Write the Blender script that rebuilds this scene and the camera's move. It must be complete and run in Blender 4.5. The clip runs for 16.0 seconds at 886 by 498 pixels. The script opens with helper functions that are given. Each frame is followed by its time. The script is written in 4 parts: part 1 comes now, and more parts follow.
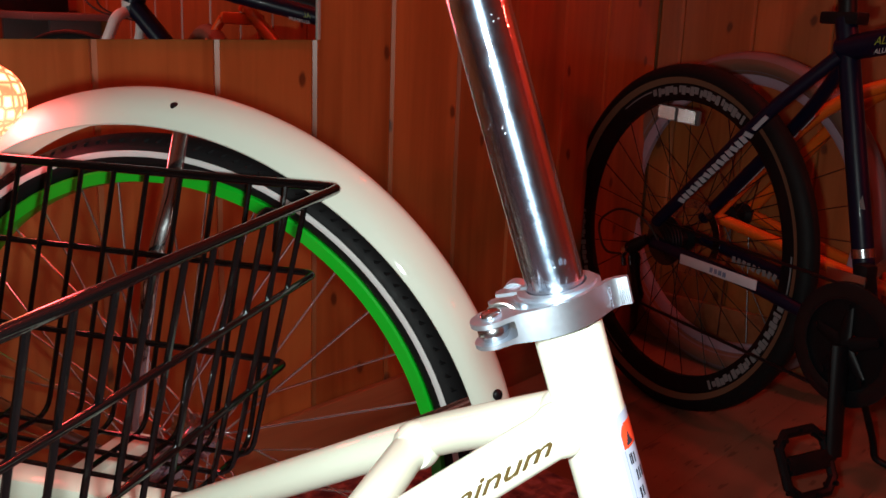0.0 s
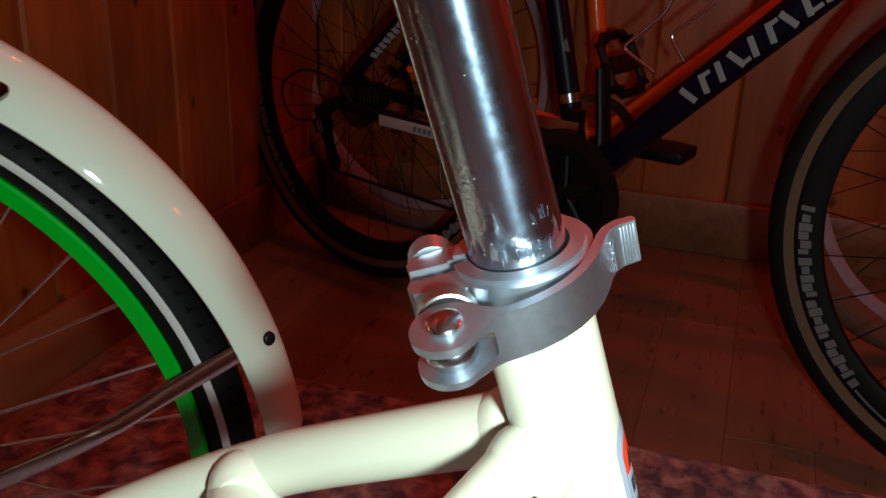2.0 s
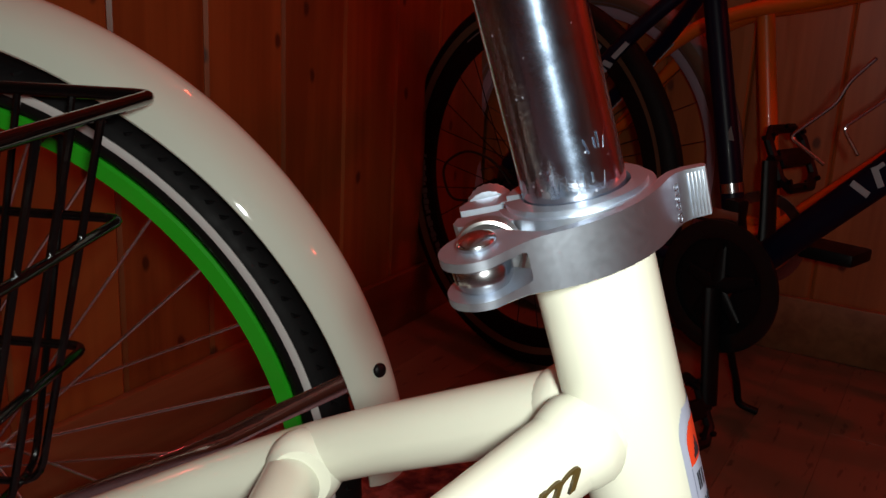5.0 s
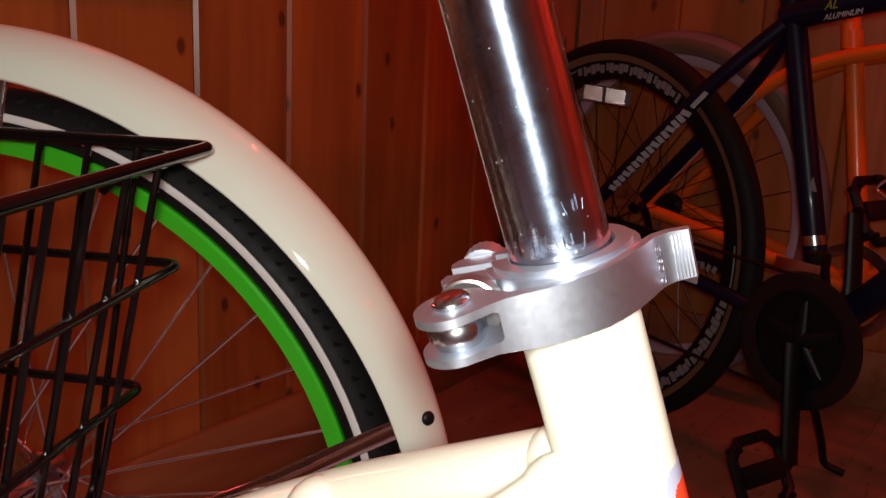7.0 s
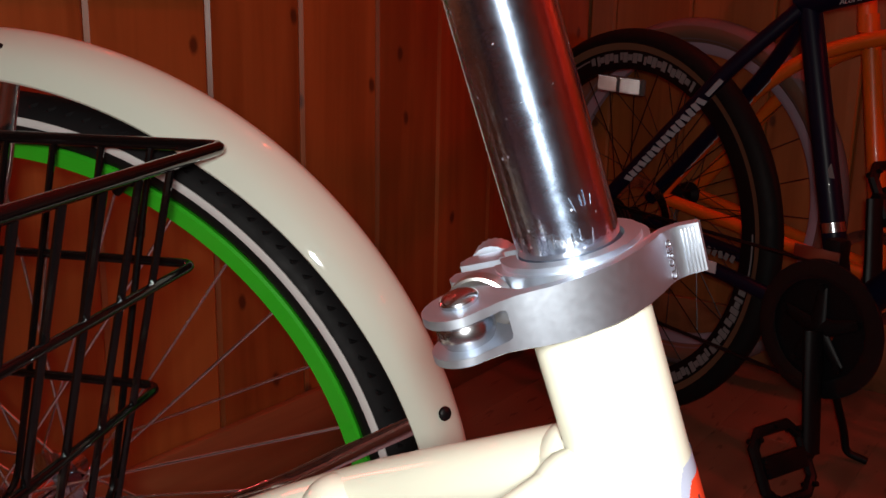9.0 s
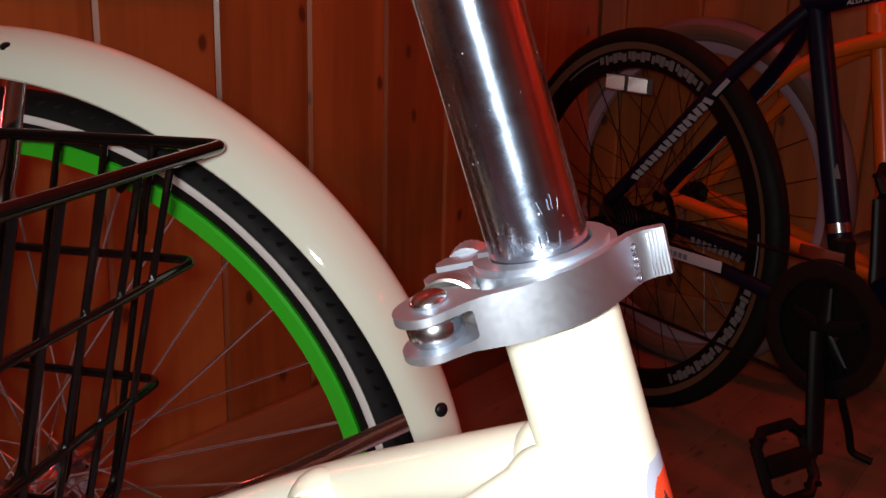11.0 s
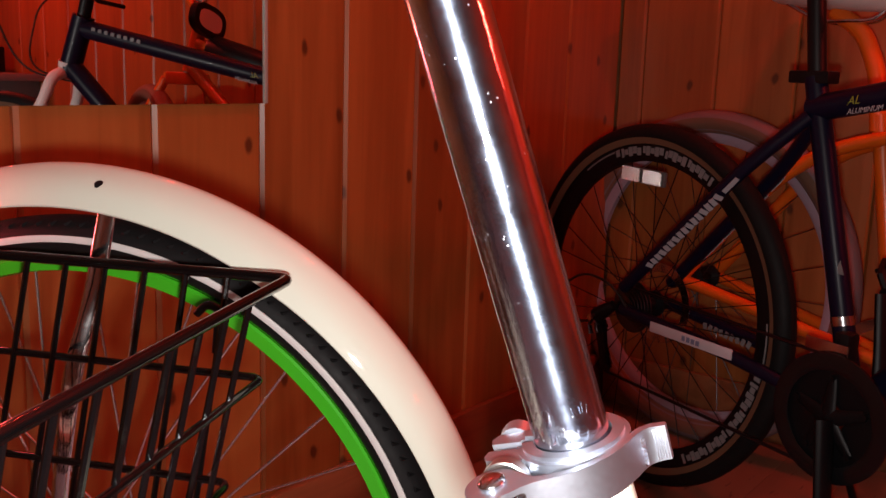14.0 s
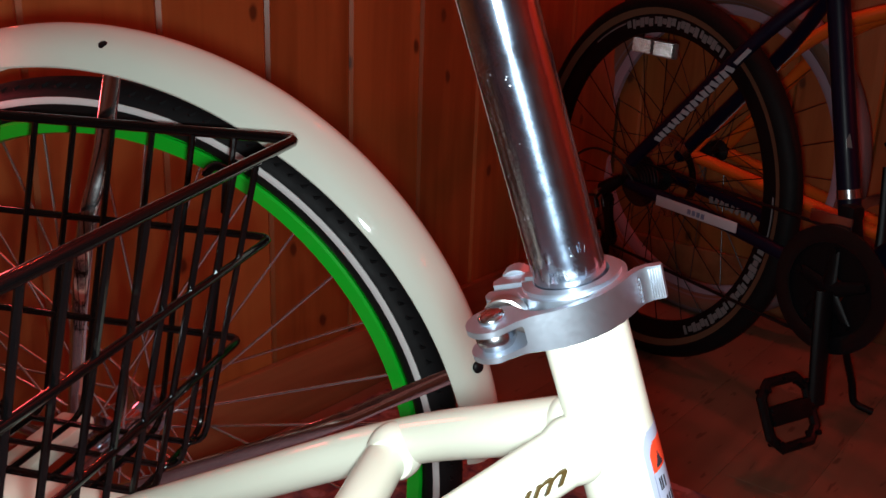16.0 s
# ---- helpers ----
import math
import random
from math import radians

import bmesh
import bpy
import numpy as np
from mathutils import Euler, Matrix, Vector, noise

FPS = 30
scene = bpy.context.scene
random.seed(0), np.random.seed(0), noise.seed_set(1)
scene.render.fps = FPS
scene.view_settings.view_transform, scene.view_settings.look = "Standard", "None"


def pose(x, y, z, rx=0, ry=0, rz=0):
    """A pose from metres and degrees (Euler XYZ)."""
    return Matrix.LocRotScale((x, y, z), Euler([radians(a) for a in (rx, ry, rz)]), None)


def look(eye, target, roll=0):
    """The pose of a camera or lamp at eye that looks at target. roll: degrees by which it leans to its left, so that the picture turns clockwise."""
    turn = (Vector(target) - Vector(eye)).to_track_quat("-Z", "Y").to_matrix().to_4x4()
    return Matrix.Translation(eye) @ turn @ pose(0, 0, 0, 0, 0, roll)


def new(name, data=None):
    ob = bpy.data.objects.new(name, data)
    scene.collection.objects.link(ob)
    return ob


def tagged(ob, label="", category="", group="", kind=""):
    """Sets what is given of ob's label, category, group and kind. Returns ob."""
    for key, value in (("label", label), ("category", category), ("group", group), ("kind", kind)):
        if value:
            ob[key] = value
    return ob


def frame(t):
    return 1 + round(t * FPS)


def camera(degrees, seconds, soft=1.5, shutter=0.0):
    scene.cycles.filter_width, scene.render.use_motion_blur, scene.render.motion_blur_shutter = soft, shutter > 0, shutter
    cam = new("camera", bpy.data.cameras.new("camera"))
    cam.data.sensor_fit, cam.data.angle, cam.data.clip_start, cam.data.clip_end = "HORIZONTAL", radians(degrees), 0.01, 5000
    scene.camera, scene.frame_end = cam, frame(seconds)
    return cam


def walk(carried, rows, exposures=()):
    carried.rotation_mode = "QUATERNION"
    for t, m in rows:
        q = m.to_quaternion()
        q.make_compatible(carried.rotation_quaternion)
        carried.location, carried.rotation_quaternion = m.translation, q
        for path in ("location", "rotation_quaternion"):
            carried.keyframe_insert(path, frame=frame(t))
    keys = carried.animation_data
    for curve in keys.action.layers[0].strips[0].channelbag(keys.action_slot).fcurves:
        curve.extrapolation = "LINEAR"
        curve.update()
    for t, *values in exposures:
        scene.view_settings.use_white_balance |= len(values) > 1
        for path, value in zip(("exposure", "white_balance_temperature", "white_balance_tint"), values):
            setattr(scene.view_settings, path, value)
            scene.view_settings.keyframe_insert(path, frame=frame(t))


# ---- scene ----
cam = camera(50.0, 16.0, 1.5)
PATH = [
    (0, (0.191, -0.068, 0.783), (1.646, 1.216, 0.301), 2.1),
    (0.5, (0.171, -0.042, 0.788), (1.632, 1.231, 0.294), 2.5),
    (1, (0.249, 0.014, 0.74), (1.725, 1.228, 0.152), 3.7),
    (1.5, (0.304, 0.066, 0.742), (1.921, 1.036, 0.075), 3.3),
    (2, (0.308, 0.118, 0.759), (2.063, 0.718, 0.013), 1.9),
    (2.5, (0.313, 0.162, 0.768), (2.062, 0.553, -0.12), 1.7),
    (3, (0.304, 0.194, 0.788), (2.019, 0.552, -0.176), 0.7),
    (3.2, (0.308, 0.198, 0.792), (2.019, 0.551, -0.181), 0.7),
    (5.3, (0.326, 0.072, 0.706), (1.966, 1.1, 0.205), 3.4),
    (5.5, (0.331, 0.068, 0.712), (1.959, 1.12, 0.22), 3.6),
    (6, (0.325, 0.065, 0.715), (1.936, 1.152, 0.244), 3.3),
    (6.5, (0.327, 0.064, 0.716), (1.922, 1.181, 0.259), 2.8),
    (7, (0.331, 0.059, 0.717), (1.913, 1.193, 0.256), 2.4),
    (7.5, (0.332, 0.057, 0.717), (1.903, 1.204, 0.249), 1.8),
    (8, (0.33, 0.06, 0.716), (1.896, 1.211, 0.245), 1.6),
    (8.5, (0.325, 0.057, 0.717), (1.89, 1.209, 0.245), 1.4),
    (9, (0.334, 0.058, 0.718), (1.891, 1.219, 0.242), 1.1),
    (11.5, (0.334, 0.043, 0.725), (1.87, 1.229, 0.243), 1.5),
    (12, (0.323, 0.045, 0.729), (1.861, 1.233, 0.257), 1.7),
    (12.5, (0.319, 0.043, 0.727), (1.854, 1.236, 0.255), 1.7),
    (13, (0.32, 0.038, 0.73), (1.852, 1.232, 0.252), 1.7),
    (13.5, (0.318, 0.037, 0.731), (1.848, 1.233, 0.252), 1.9),
    (13.6, (0.318, 0.037, 0.731), (1.848, 1.233, 0.252), 1.9),
    (14, (0.262, 0.011, 0.79), (1.8, 1.236, 0.421), 1.8),
    (14.5, (0.241, -0.006, 0.802), (1.768, 1.236, 0.448), 1.9),
    (15, (0.269, 0.006, 0.769), (1.757, 1.205, 0.178), 2.1),
    (15.5, (0.267, 0.006, 0.771), (1.75, 1.202, 0.162), 2.0),
    (16, (0.256, 0.003, 0.778), (1.74, 1.196, 0.165), 2.0),
]
EXPOSURES = [(0, -0.30, 6000, 1), (1.0, -0.16, 5700, -7), (1.5, -1.42, 5600, -10), (2.0, -0.98, 5900, -8), (3.2, -0.58, 6500, 8), (5.3, -1.46, 6500, 8), (6.0, -0.88, 6700, 12), (6.5, -0.53, 7000, 20), (7.0, -0.58, 6900, 18), (8.0, -0.8, 6600, 11), (9.0, -0.78, 6600, 14), (11.5, -0.63, 6500, 15), (12.0, -0.40, 6500, 17), (12.5, -0.28, 6400, 15), (13.6, -0.58, 6400, 14), (14.0, -0.08, 6900, 24), (14.5, 0.82, 6800, 24), (14.8, 0.22, 6300, 8), (15.0, 0.17, 5900, 4), (15.2, -0.66, 5750, 3), (16, -0.66, 5800, 4)]

walk(cam, [(t, look(eye, target, roll)) for t, eye, target, roll in PATH], EXPOSURES)

# ---- world and large lights ----
world = bpy.data.worlds.new("room_dark")
world.use_nodes = True
world.node_tree.nodes["Background"].inputs["Color"].default_value = (0.02, 0.006, 0.005, 1)
world.node_tree.nodes["Background"].inputs["Strength"].default_value = 0.03
scene.world = world


def lamp(name, kind, place, power, colour, size=0.0, target=None):
    data = bpy.data.lights.new(name, kind)
    data.energy, data.color = power, colour
    if kind == "AREA":
        data.size = size
    else:
        data.shadow_soft_size = size
    ob = new(name, data)
    ob.matrix_world = look(place, target) if target else Matrix.Translation(place)
    return ob


# the white light that is carried with the lens, and the red party light of the room
lamp("flash_light", "POINT", (0.297, 0.032, 0.743), 25.0, (0.97, 1.0, 0.94), 0.018)
lamp("red_party_lamp", "POINT", (1.72, -1.25, 1.5), 36.0, (1.0, 0.05, 0.03), 0.04)
# unseen red fill, added to redden both walls towards the corner
lamp("red_corner_fill", "POINT", (1.80, 0.35, 2.1), 27.0, (1.0, 0.045, 0.025), 0.04)

lamp("party_light_glow", "POINT", (0.600, 0.850, 0.668), 1.5, (1.0, 0.08, 0.09), 0.03)


# ---- materials ----
def material(name, colour=(0.5, 0.5, 0.5), rough=0.5, metal=0.0, coat=0.0, bump=0.0, scale=40.0, vary=0.0, gloss=0.5):
    """A plain surface with a little grain and wear."""
    mat = bpy.data.materials.new(name)
    mat.use_nodes = True
    nt = mat.node_tree
    b = nt.nodes["Principled BSDF"]
    b.inputs["Base Color"].default_value = (*colour, 1)
    b.inputs["Roughness"].default_value = rough
    b.inputs["Metallic"].default_value = metal
    b.inputs["Specular IOR Level"].default_value = gloss
    b.inputs["Coat Weight"].default_value = coat
    b.inputs["Coat Roughness"].default_value = 0.04
    if vary or bump:
        co = nt.nodes.new("ShaderNodeTexCoord")
        ns = nt.nodes.new("ShaderNodeTexNoise")
        ns.inputs["Scale"].default_value = scale
        ns.inputs["Detail"].default_value = 6
        nt.links.new(co.outputs["Object"], ns.inputs["Vector"])
        if vary:
            ramp = nt.nodes.new("ShaderNodeMapRange")
            ramp.inputs["To Min"].default_value = max(rough - vary, 0.02)
            ramp.inputs["To Max"].default_value = min(rough + vary, 1.0)
            nt.links.new(ns.outputs["Fac"], ramp.inputs["Value"])
            nt.links.new(ramp.outputs["Result"], b.inputs["Roughness"])
            mix = nt.nodes.new("ShaderNodeMix")
            mix.data_type = "RGBA"
            mix.inputs["A"].default_value = (*[c * (1 - 0.5 * vary) for c in colour], 1)
            mix.inputs["B"].default_value = (*[min(1, c * (1 + 0.4 * vary)) for c in colour], 1)
            nt.links.new(ns.outputs["Fac"], mix.inputs["Factor"])
            nt.links.new(mix.outputs["Result"], b.inputs["Base Color"])
        if bump:
            bp = nt.nodes.new("ShaderNodeBump")
            bp.inputs["Strength"].default_value = bump
            bp.inputs["Distance"].default_value = 0.002
            nt.links.new(ns.outputs["Fac"], bp.inputs["Height"])
            nt.links.new(bp.outputs["Normal"], b.inputs["Normal"])
    return mat


def pine(name, light, dark, rough=0.32, along=(1.0, 1.0, 0.06), knots=True, streak=0.0):
    """Varnished boards: grain along one way, knots, each board a little different."""
    mat = bpy.data.materials.new(name)
    mat.use_nodes = True
    nt = mat.node_tree
    n, ln = nt.nodes, nt.links
    b = n["Principled BSDF"]
    co, info = n.new("ShaderNodeTexCoord"), n.new("ShaderNodeObjectInfo")
    off = n.new("ShaderNodeVectorMath")
    off.operation = "MULTIPLY_ADD"
    ln.new(info.outputs["Random"], off.inputs[0])
    off.inputs[1].default_value = (13.0, 7.0, 9.0)
    ln.new(co.outputs["Object"], off.inputs[2])
    sc = n.new("ShaderNodeVectorMath")
    sc.operation = "MULTIPLY"
    ln.new(off.outputs[0], sc.inputs[0])
    sc.inputs[1].default_value = along
    grain = n.new("ShaderNodeTexNoise")
    grain.inputs["Scale"].default_value, grain.inputs["Detail"].default_value = 45, 8
    grain.inputs["Distortion"].default_value = 0.6
    ln.new(sc.outputs[0], grain.inputs["Vector"])
    broad = n.new("ShaderNodeTexNoise")
    broad.inputs["Scale"].default_value, broad.inputs["Detail"].default_value = 9, 3
    ln.new(sc.outputs[0], broad.inputs["Vector"])
    add = n.new("ShaderNodeMath")
    add.operation = "MULTIPLY_ADD"
    ln.new(grain.outputs["Fac"], add.inputs[0])
    add.inputs[1].default_value = 0.55
    ln.new(broad.outputs["Fac"], add.inputs[2])
    ramp = n.new("ShaderNodeValToRGB")
    ramp.color_ramp.elements[0].position, ramp.color_ramp.elements[0].color = 0.55, (*dark, 1)
    ramp.color_ramp.elements[1].position, ramp.color_ramp.elements[1].color = 0.95, (*light, 1)
    ln.new(add.outputs[0], ramp.inputs["Fac"])
    colour = ramp.outputs["Color"]
    if knots:
        vor = n.new("ShaderNodeTexVoronoi")
        vor.voronoi_dimensions = "2D"
        vor.inputs["Scale"].default_value = 6.5
        sep, com = n.new("ShaderNodeSeparateXYZ"), n.new("ShaderNodeCombineXYZ")
        wob = n.new("ShaderNodeTexNoise")
        wob.inputs["Scale"].default_value = 30
        ln.new(off.outputs[0], wob.inputs["Vector"])
        wm = n.new("ShaderNodeMath")
        wm.operation = "MULTIPLY_ADD"
        ln.new(wob.outputs["Fac"], wm.inputs[0])
        wm.inputs[1].default_value = 0.012
        ln.new(off.outputs[0], sep.inputs[0])
        ln.new(sep.outputs["X"], wm.inputs[2])
        sq = n.new("ShaderNodeMath")
        sq.operation = "MULTIPLY"
        ln.new(sep.outputs["Z"], sq.inputs[0])
        sq.inputs[1].default_value = 0.6
        ln.new(wm.outputs[0], com.inputs["X"])
        ln.new(sq.outputs[0], com.inputs["Y"])
        ln.new(com.outputs[0], vor.inputs["Vector"])
        kr = n.new("ShaderNodeMapRange")
        kr.inputs["From Min"].default_value, kr.inputs["From Max"].default_value = 0.030, 0.060
        kr.inputs["To Min"].default_value, kr.inputs["To Max"].default_value = 0.85, 0.0
        ln.new(vor.outputs["Distance"], kr.inputs["Value"])
        mix = n.new("ShaderNodeMix")
        mix.data_type = "RGBA"
        ln.new(kr.outputs["Result"], mix.inputs["Factor"])
        ln.new(colour, mix.inputs["A"])
        mix.inputs["B"].default_value = (0.06, 0.018, 0.007, 1)
        colour = mix.outputs["Result"]
    if streak:
        run = n.new("ShaderNodeVectorMath")
        run.operation = "MULTIPLY"
        ln.new(off.outputs[0], run.inputs[0])
        run.inputs[1].default_value = (0.22, 1.0, 1.0)
        st = n.new("ShaderNodeTexNoise")
        st.inputs["Scale"].default_value, st.inputs["Detail"].default_value = 75, 3
        ln.new(run.outputs[0], st.inputs["Vector"])
        sr = n.new("ShaderNodeMapRange")
        sr.inputs["From Min"].default_value, sr.inputs["From Max"].default_value = 0.645, 0.675
        sr.inputs["To Max"].default_value = streak
        ln.new(st.outputs["Fac"], sr.inputs["Value"])
        mix = n.new("ShaderNodeMix")
        mix.data_type = "RGBA"
        ln.new(sr.outputs["Result"], mix.inputs["Factor"])
        ln.new(colour, mix.inputs["A"])
        mix.inputs["B"].default_value = (0.05, 0.025, 0.015, 1)
        colour = mix.outputs["Result"]
    hsv = n.new("ShaderNodeHueSaturation")
    vr = n.new("ShaderNodeMapRange")
    vr.inputs["To Min"].default_value, vr.inputs["To Max"].default_value = 0.88, 1.08
    ln.new(info.outputs["Random"], vr.inputs["Value"])
    ln.new(vr.outputs["Result"], hsv.inputs["Value"])
    ln.new(colour, hsv.inputs["Color"])
    ln.new(hsv.outputs["Color"], b.inputs["Base Color"])
    rr = n.new("ShaderNodeMapRange")
    rr.inputs["To Min"].default_value, rr.inputs["To Max"].default_value = rough - 0.08, rough + 0.14
    ln.new(grain.outputs["Fac"], rr.inputs["Value"])
    ln.new(rr.outputs["Result"], b.inputs["Roughness"])
    bp = n.new("ShaderNodeBump")
    bp.inputs["Strength"].default_value, bp.inputs["Distance"].default_value = 0.12, 0.002
    ln.new(grain.outputs["Fac"], bp.inputs["Height"])
    ln.new(bp.outputs["Normal"], b.inputs["Normal"])
    return mat


def mottled(name):
    """A short-pile rug in mottled mauve, rust and brown."""
    mat = bpy.data.materials.new(name)
    mat.use_nodes = True
    nt = mat.node_tree
    n, ln = nt.nodes, nt.links
    b = n["Principled BSDF"]
    b.inputs["Roughness"].default_value = 0.95
    co = n.new("ShaderNodeTexCoord")
    ns = n.new("ShaderNodeTexNoise")
    ns.inputs["Scale"].default_value, ns.inputs["Detail"].default_value, ns.inputs["Distortion"].default_value = 38, 4, 0.35
    ln.new(co.outputs["Object"], ns.inputs["Vector"])
    ramp = n.new("ShaderNodeValToRGB")
    cr = ramp.color_ramp
    cr.elements[0].position, cr.elements[0].color = 0.38, (0.105, 0.072, 0.100, 1)
    cr.elements[1].position, cr.elements[1].color = 0.62, (0.43, 0.30, 0.31, 1)
    e = cr.elements.new(0.46)
    e.color = (0.21, 0.14, 0.175, 1)
    e = cr.elements.new(0.55)
    e.color = (0.31, 0.185, 0.165, 1)
    ln.new(ns.outputs["Fac"], ramp.inputs["Fac"])
    ln.new(ramp.outputs["Color"], b.inputs["Base Color"])
    fine = n.new("ShaderNodeTexNoise")
    fine.inputs["Scale"].default_value = 500
    ln.new(co.outputs["Object"], fine.inputs["Vector"])
    bp = n.new("ShaderNodeBump")
    bp.inputs["Strength"].default_value, bp.inputs["Distance"].default_value = 0.6, 0.004
    ln.new(fine.outputs["Fac"], bp.inputs["Height"])
    ln.new(bp.outputs["Normal"], b.inputs["Normal"])
    return mat


def chrome(name, haze_rough=0.20, low=0.04, high=0.20, turned=0.0, grain=70, relief=0.012):
    """Polished chrome under a haze of fine scratches; turned: how far they run round the tube."""
    mat = material(name, (0.66, 0.68, 0.74), 0.05, 1.0, vary=0.03, scale=grain, bump=relief)
    n, ln = mat.node_tree.nodes, mat.node_tree.links
    haze = n.new("ShaderNodeBsdfPrincipled")
    haze.inputs["Base Color"].default_value = (0.54, 0.70, 0.95, 1)
    haze.inputs["Metallic"].default_value, haze.inputs["Roughness"].default_value = 1.0, haze_rough
    if turned:
        tan = n.new("ShaderNodeTangent")
        tan.direction_type, tan.axis = "RADIAL", "Z"
        ln.new(tan.outputs[0], haze.inputs["Tangent"])
        haze.inputs["Anisotropic"].default_value, haze.inputs["Anisotropic Rotation"].default_value = turned, 0.25
    spots, co = n.new("ShaderNodeTexNoise"), n.new("ShaderNodeTexCoord")
    spots.inputs["Scale"].default_value, spots.inputs["Detail"].default_value, spots.inputs["Roughness"].default_value = 75, 9, 0.72
    ln.new(co.outputs["Object"], spots.inputs["Vector"])
    amount = n.new("ShaderNodeMapRange")
    amount.inputs["From Min"].default_value, amount.inputs["From Max"].default_value = 0.34, 0.68
    amount.inputs["To Min"].default_value, amount.inputs["To Max"].default_value = low, high
    ln.new(spots.outputs["Fac"], amount.inputs["Value"])
    mix = n.new("ShaderNodeMixShader")
    ln.new(amount.outputs["Result"], mix.inputs[0])
    ln.new(n["Principled BSDF"].outputs[0], mix.inputs[1])
    ln.new(haze.outputs[0], mix.inputs[2])
    # pits that catch the light
    pit = n.new("ShaderNodeTexVoronoi")
    pit.inputs["Scale"].default_value = 420
    ln.new(co.outputs["Object"], pit.inputs["Vector"])
    pm = n.new("ShaderNodeMapRange")
    pm.inputs["From Min"].default_value, pm.inputs["From Max"].default_value = 0.10, 0.16
    pm.inputs["To Min"].default_value, pm.inputs["To Max"].default_value = 1.0, 0.0
    ln.new(pit.outputs["Distance"], pm.inputs["Value"])
    gate = n.new("ShaderNodeMath")
    gate.operation = "GREATER_THAN"
    gate.inputs[1].default_value = 0.56
    ln.new(spots.outputs["Fac"], gate.inputs[0])
    both = n.new("ShaderNodeMath")
    both.operation = "MULTIPLY"
    ln.new(pm.outputs["Result"], both.inputs[0])
    ln.new(gate.outputs[0], both.inputs[1])
    dull = n.new("ShaderNodeBsdfPrincipled")
    dull.inputs["Base Color"].default_value = (0.62, 0.66, 0.74, 1)
    dull.inputs["Metallic"].default_value, dull.inputs["Roughness"].default_value = 1.0, 0.55
    last = n.new("ShaderNodeMixShader")
    ln.new(both.outputs[0], last.inputs[0])
    ln.new(mix.outputs[0], last.inputs[1])
    ln.new(dull.outputs[0], last.inputs[2])
    ln.new(last.outputs[0], n["Material Output"].inputs[0])
    return mat


def glowing(name, cell, rib, strength):
    """A honeycomb lens lit from within: warm cells between red ribs."""
    mat = bpy.data.materials.new(name)
    mat.use_nodes = True
    n, ln = mat.node_tree.nodes, mat.node_tree.links
    b = n["Principled BSDF"]
    b.inputs["Base Color"].default_value = (*rib, 1)
    co, vor, ramp = n.new("ShaderNodeTexCoord"), n.new("ShaderNodeTexVoronoi"), n.new("ShaderNodeValToRGB")
    vor.feature = "DISTANCE_TO_EDGE"
    vor.inputs["Scale"].default_value, vor.inputs["Randomness"].default_value = 85, 0.35
    ramp.color_ramp.elements[0].position, ramp.color_ramp.elements[0].color = 0.06, (*rib, 1)
    ramp.color_ramp.elements[1].position, ramp.color_ramp.elements[1].color = 0.3, (*cell, 1)
    ln.new(co.outputs["Object"], vor.inputs["Vector"])
    ln.new(vor.outputs["Distance"], ramp.inputs["Fac"])
    ln.new(ramp.outputs["Color"], b.inputs["Emission Color"])
    b.inputs["Emission Strength"].default_value = strength
    return mat


M_WALL = pine("pine_boards", (0.35, 0.118, 0.029), (0.21, 0.061, 0.014))
M_WALL2 = pine("pine_boards_east", (0.35, 0.118, 0.029), (0.21, 0.061, 0.014))
M_FLOOR = pine("laminate", (0.23, 0.13, 0.08), (0.17, 0.092, 0.058), 0.4, (0.06, 1.0, 1.0), False, 0.6)
M_BASE = pine("dark_pine", (0.26, 0.11, 0.045), (0.14, 0.05, 0.02), 0.4, (0.06, 1.0, 1.0), False)
M_RUG = mottled("rug_pile")
M_CEIL = material("ceiling_paint", (0.5, 0.4, 0.33), 0.8, bump=0.2)
M_CREAM = material("cream_paint", (0.63, 0.635, 0.53), 0.45, coat=0.5, vary=0.05, scale=30, gloss=0.25)
M_FENDER = material("white_fender_paint", (0.56, 0.61, 0.525), 0.5, coat=0.5, vary=0.04, scale=20, gloss=0.2)
M_CHROME = chrome("chrome")
M_POST = chrome("post_chrome", 0.36, 0.02, 0.20, 0.75, 900, 0.06)
M_ALLOY = material("satin_alloy", (0.575, 0.64, 0.735), 0.385, 1.0, vary=0.03, scale=420, bump=0.012)
M_STEEL = material("bright_steel", (0.62, 0.64, 0.68), 0.2, 1.0, vary=0.08, scale=150)
M_POLISH = material("polished_chrome", (0.70, 0.69, 0.71), 0.10, 1.0, vary=0.03, scale=28, bump=0.30)
M_BRASS = material("plain_washer", (0.62, 0.62, 0.62), 0.3, 1.0)
M_RUBBER = material("black_rubber", (0.0060, 0.0055, 0.0060), 0.62, vary=0.15, scale=120, bump=0.2, gloss=0.15)
M_WHITEWALL = material("white_stripe_rubber", (0.55, 0.53, 0.52), 0.6, vary=0.1, scale=90)
M_GREEN = material("green_rim_paint", (0.022, 0.36, 0.012), 0.32, coat=0.3, vary=0.05, scale=40)
M_WIRE = material("black_wire_coating", (0.0022, 0.002, 0.0022), 0.09, gloss=0.42, vary=0.05, scale=60, bump=0.12)
M_BLACK = material("black_paint", (0.004, 0.004, 0.005), 0.42, vary=0.08, gloss=0.22)
M_GUARDBLACK = material("glossy_black_plastic", (0.006, 0.006, 0.007), 0.22, vary=0.06, gloss=0.5)
M_NAVY = material("midnight_blue_paint", (0.0035, 0.0035, 0.015), 0.38, coat=0.04, vary=0.06, gloss=0.2)
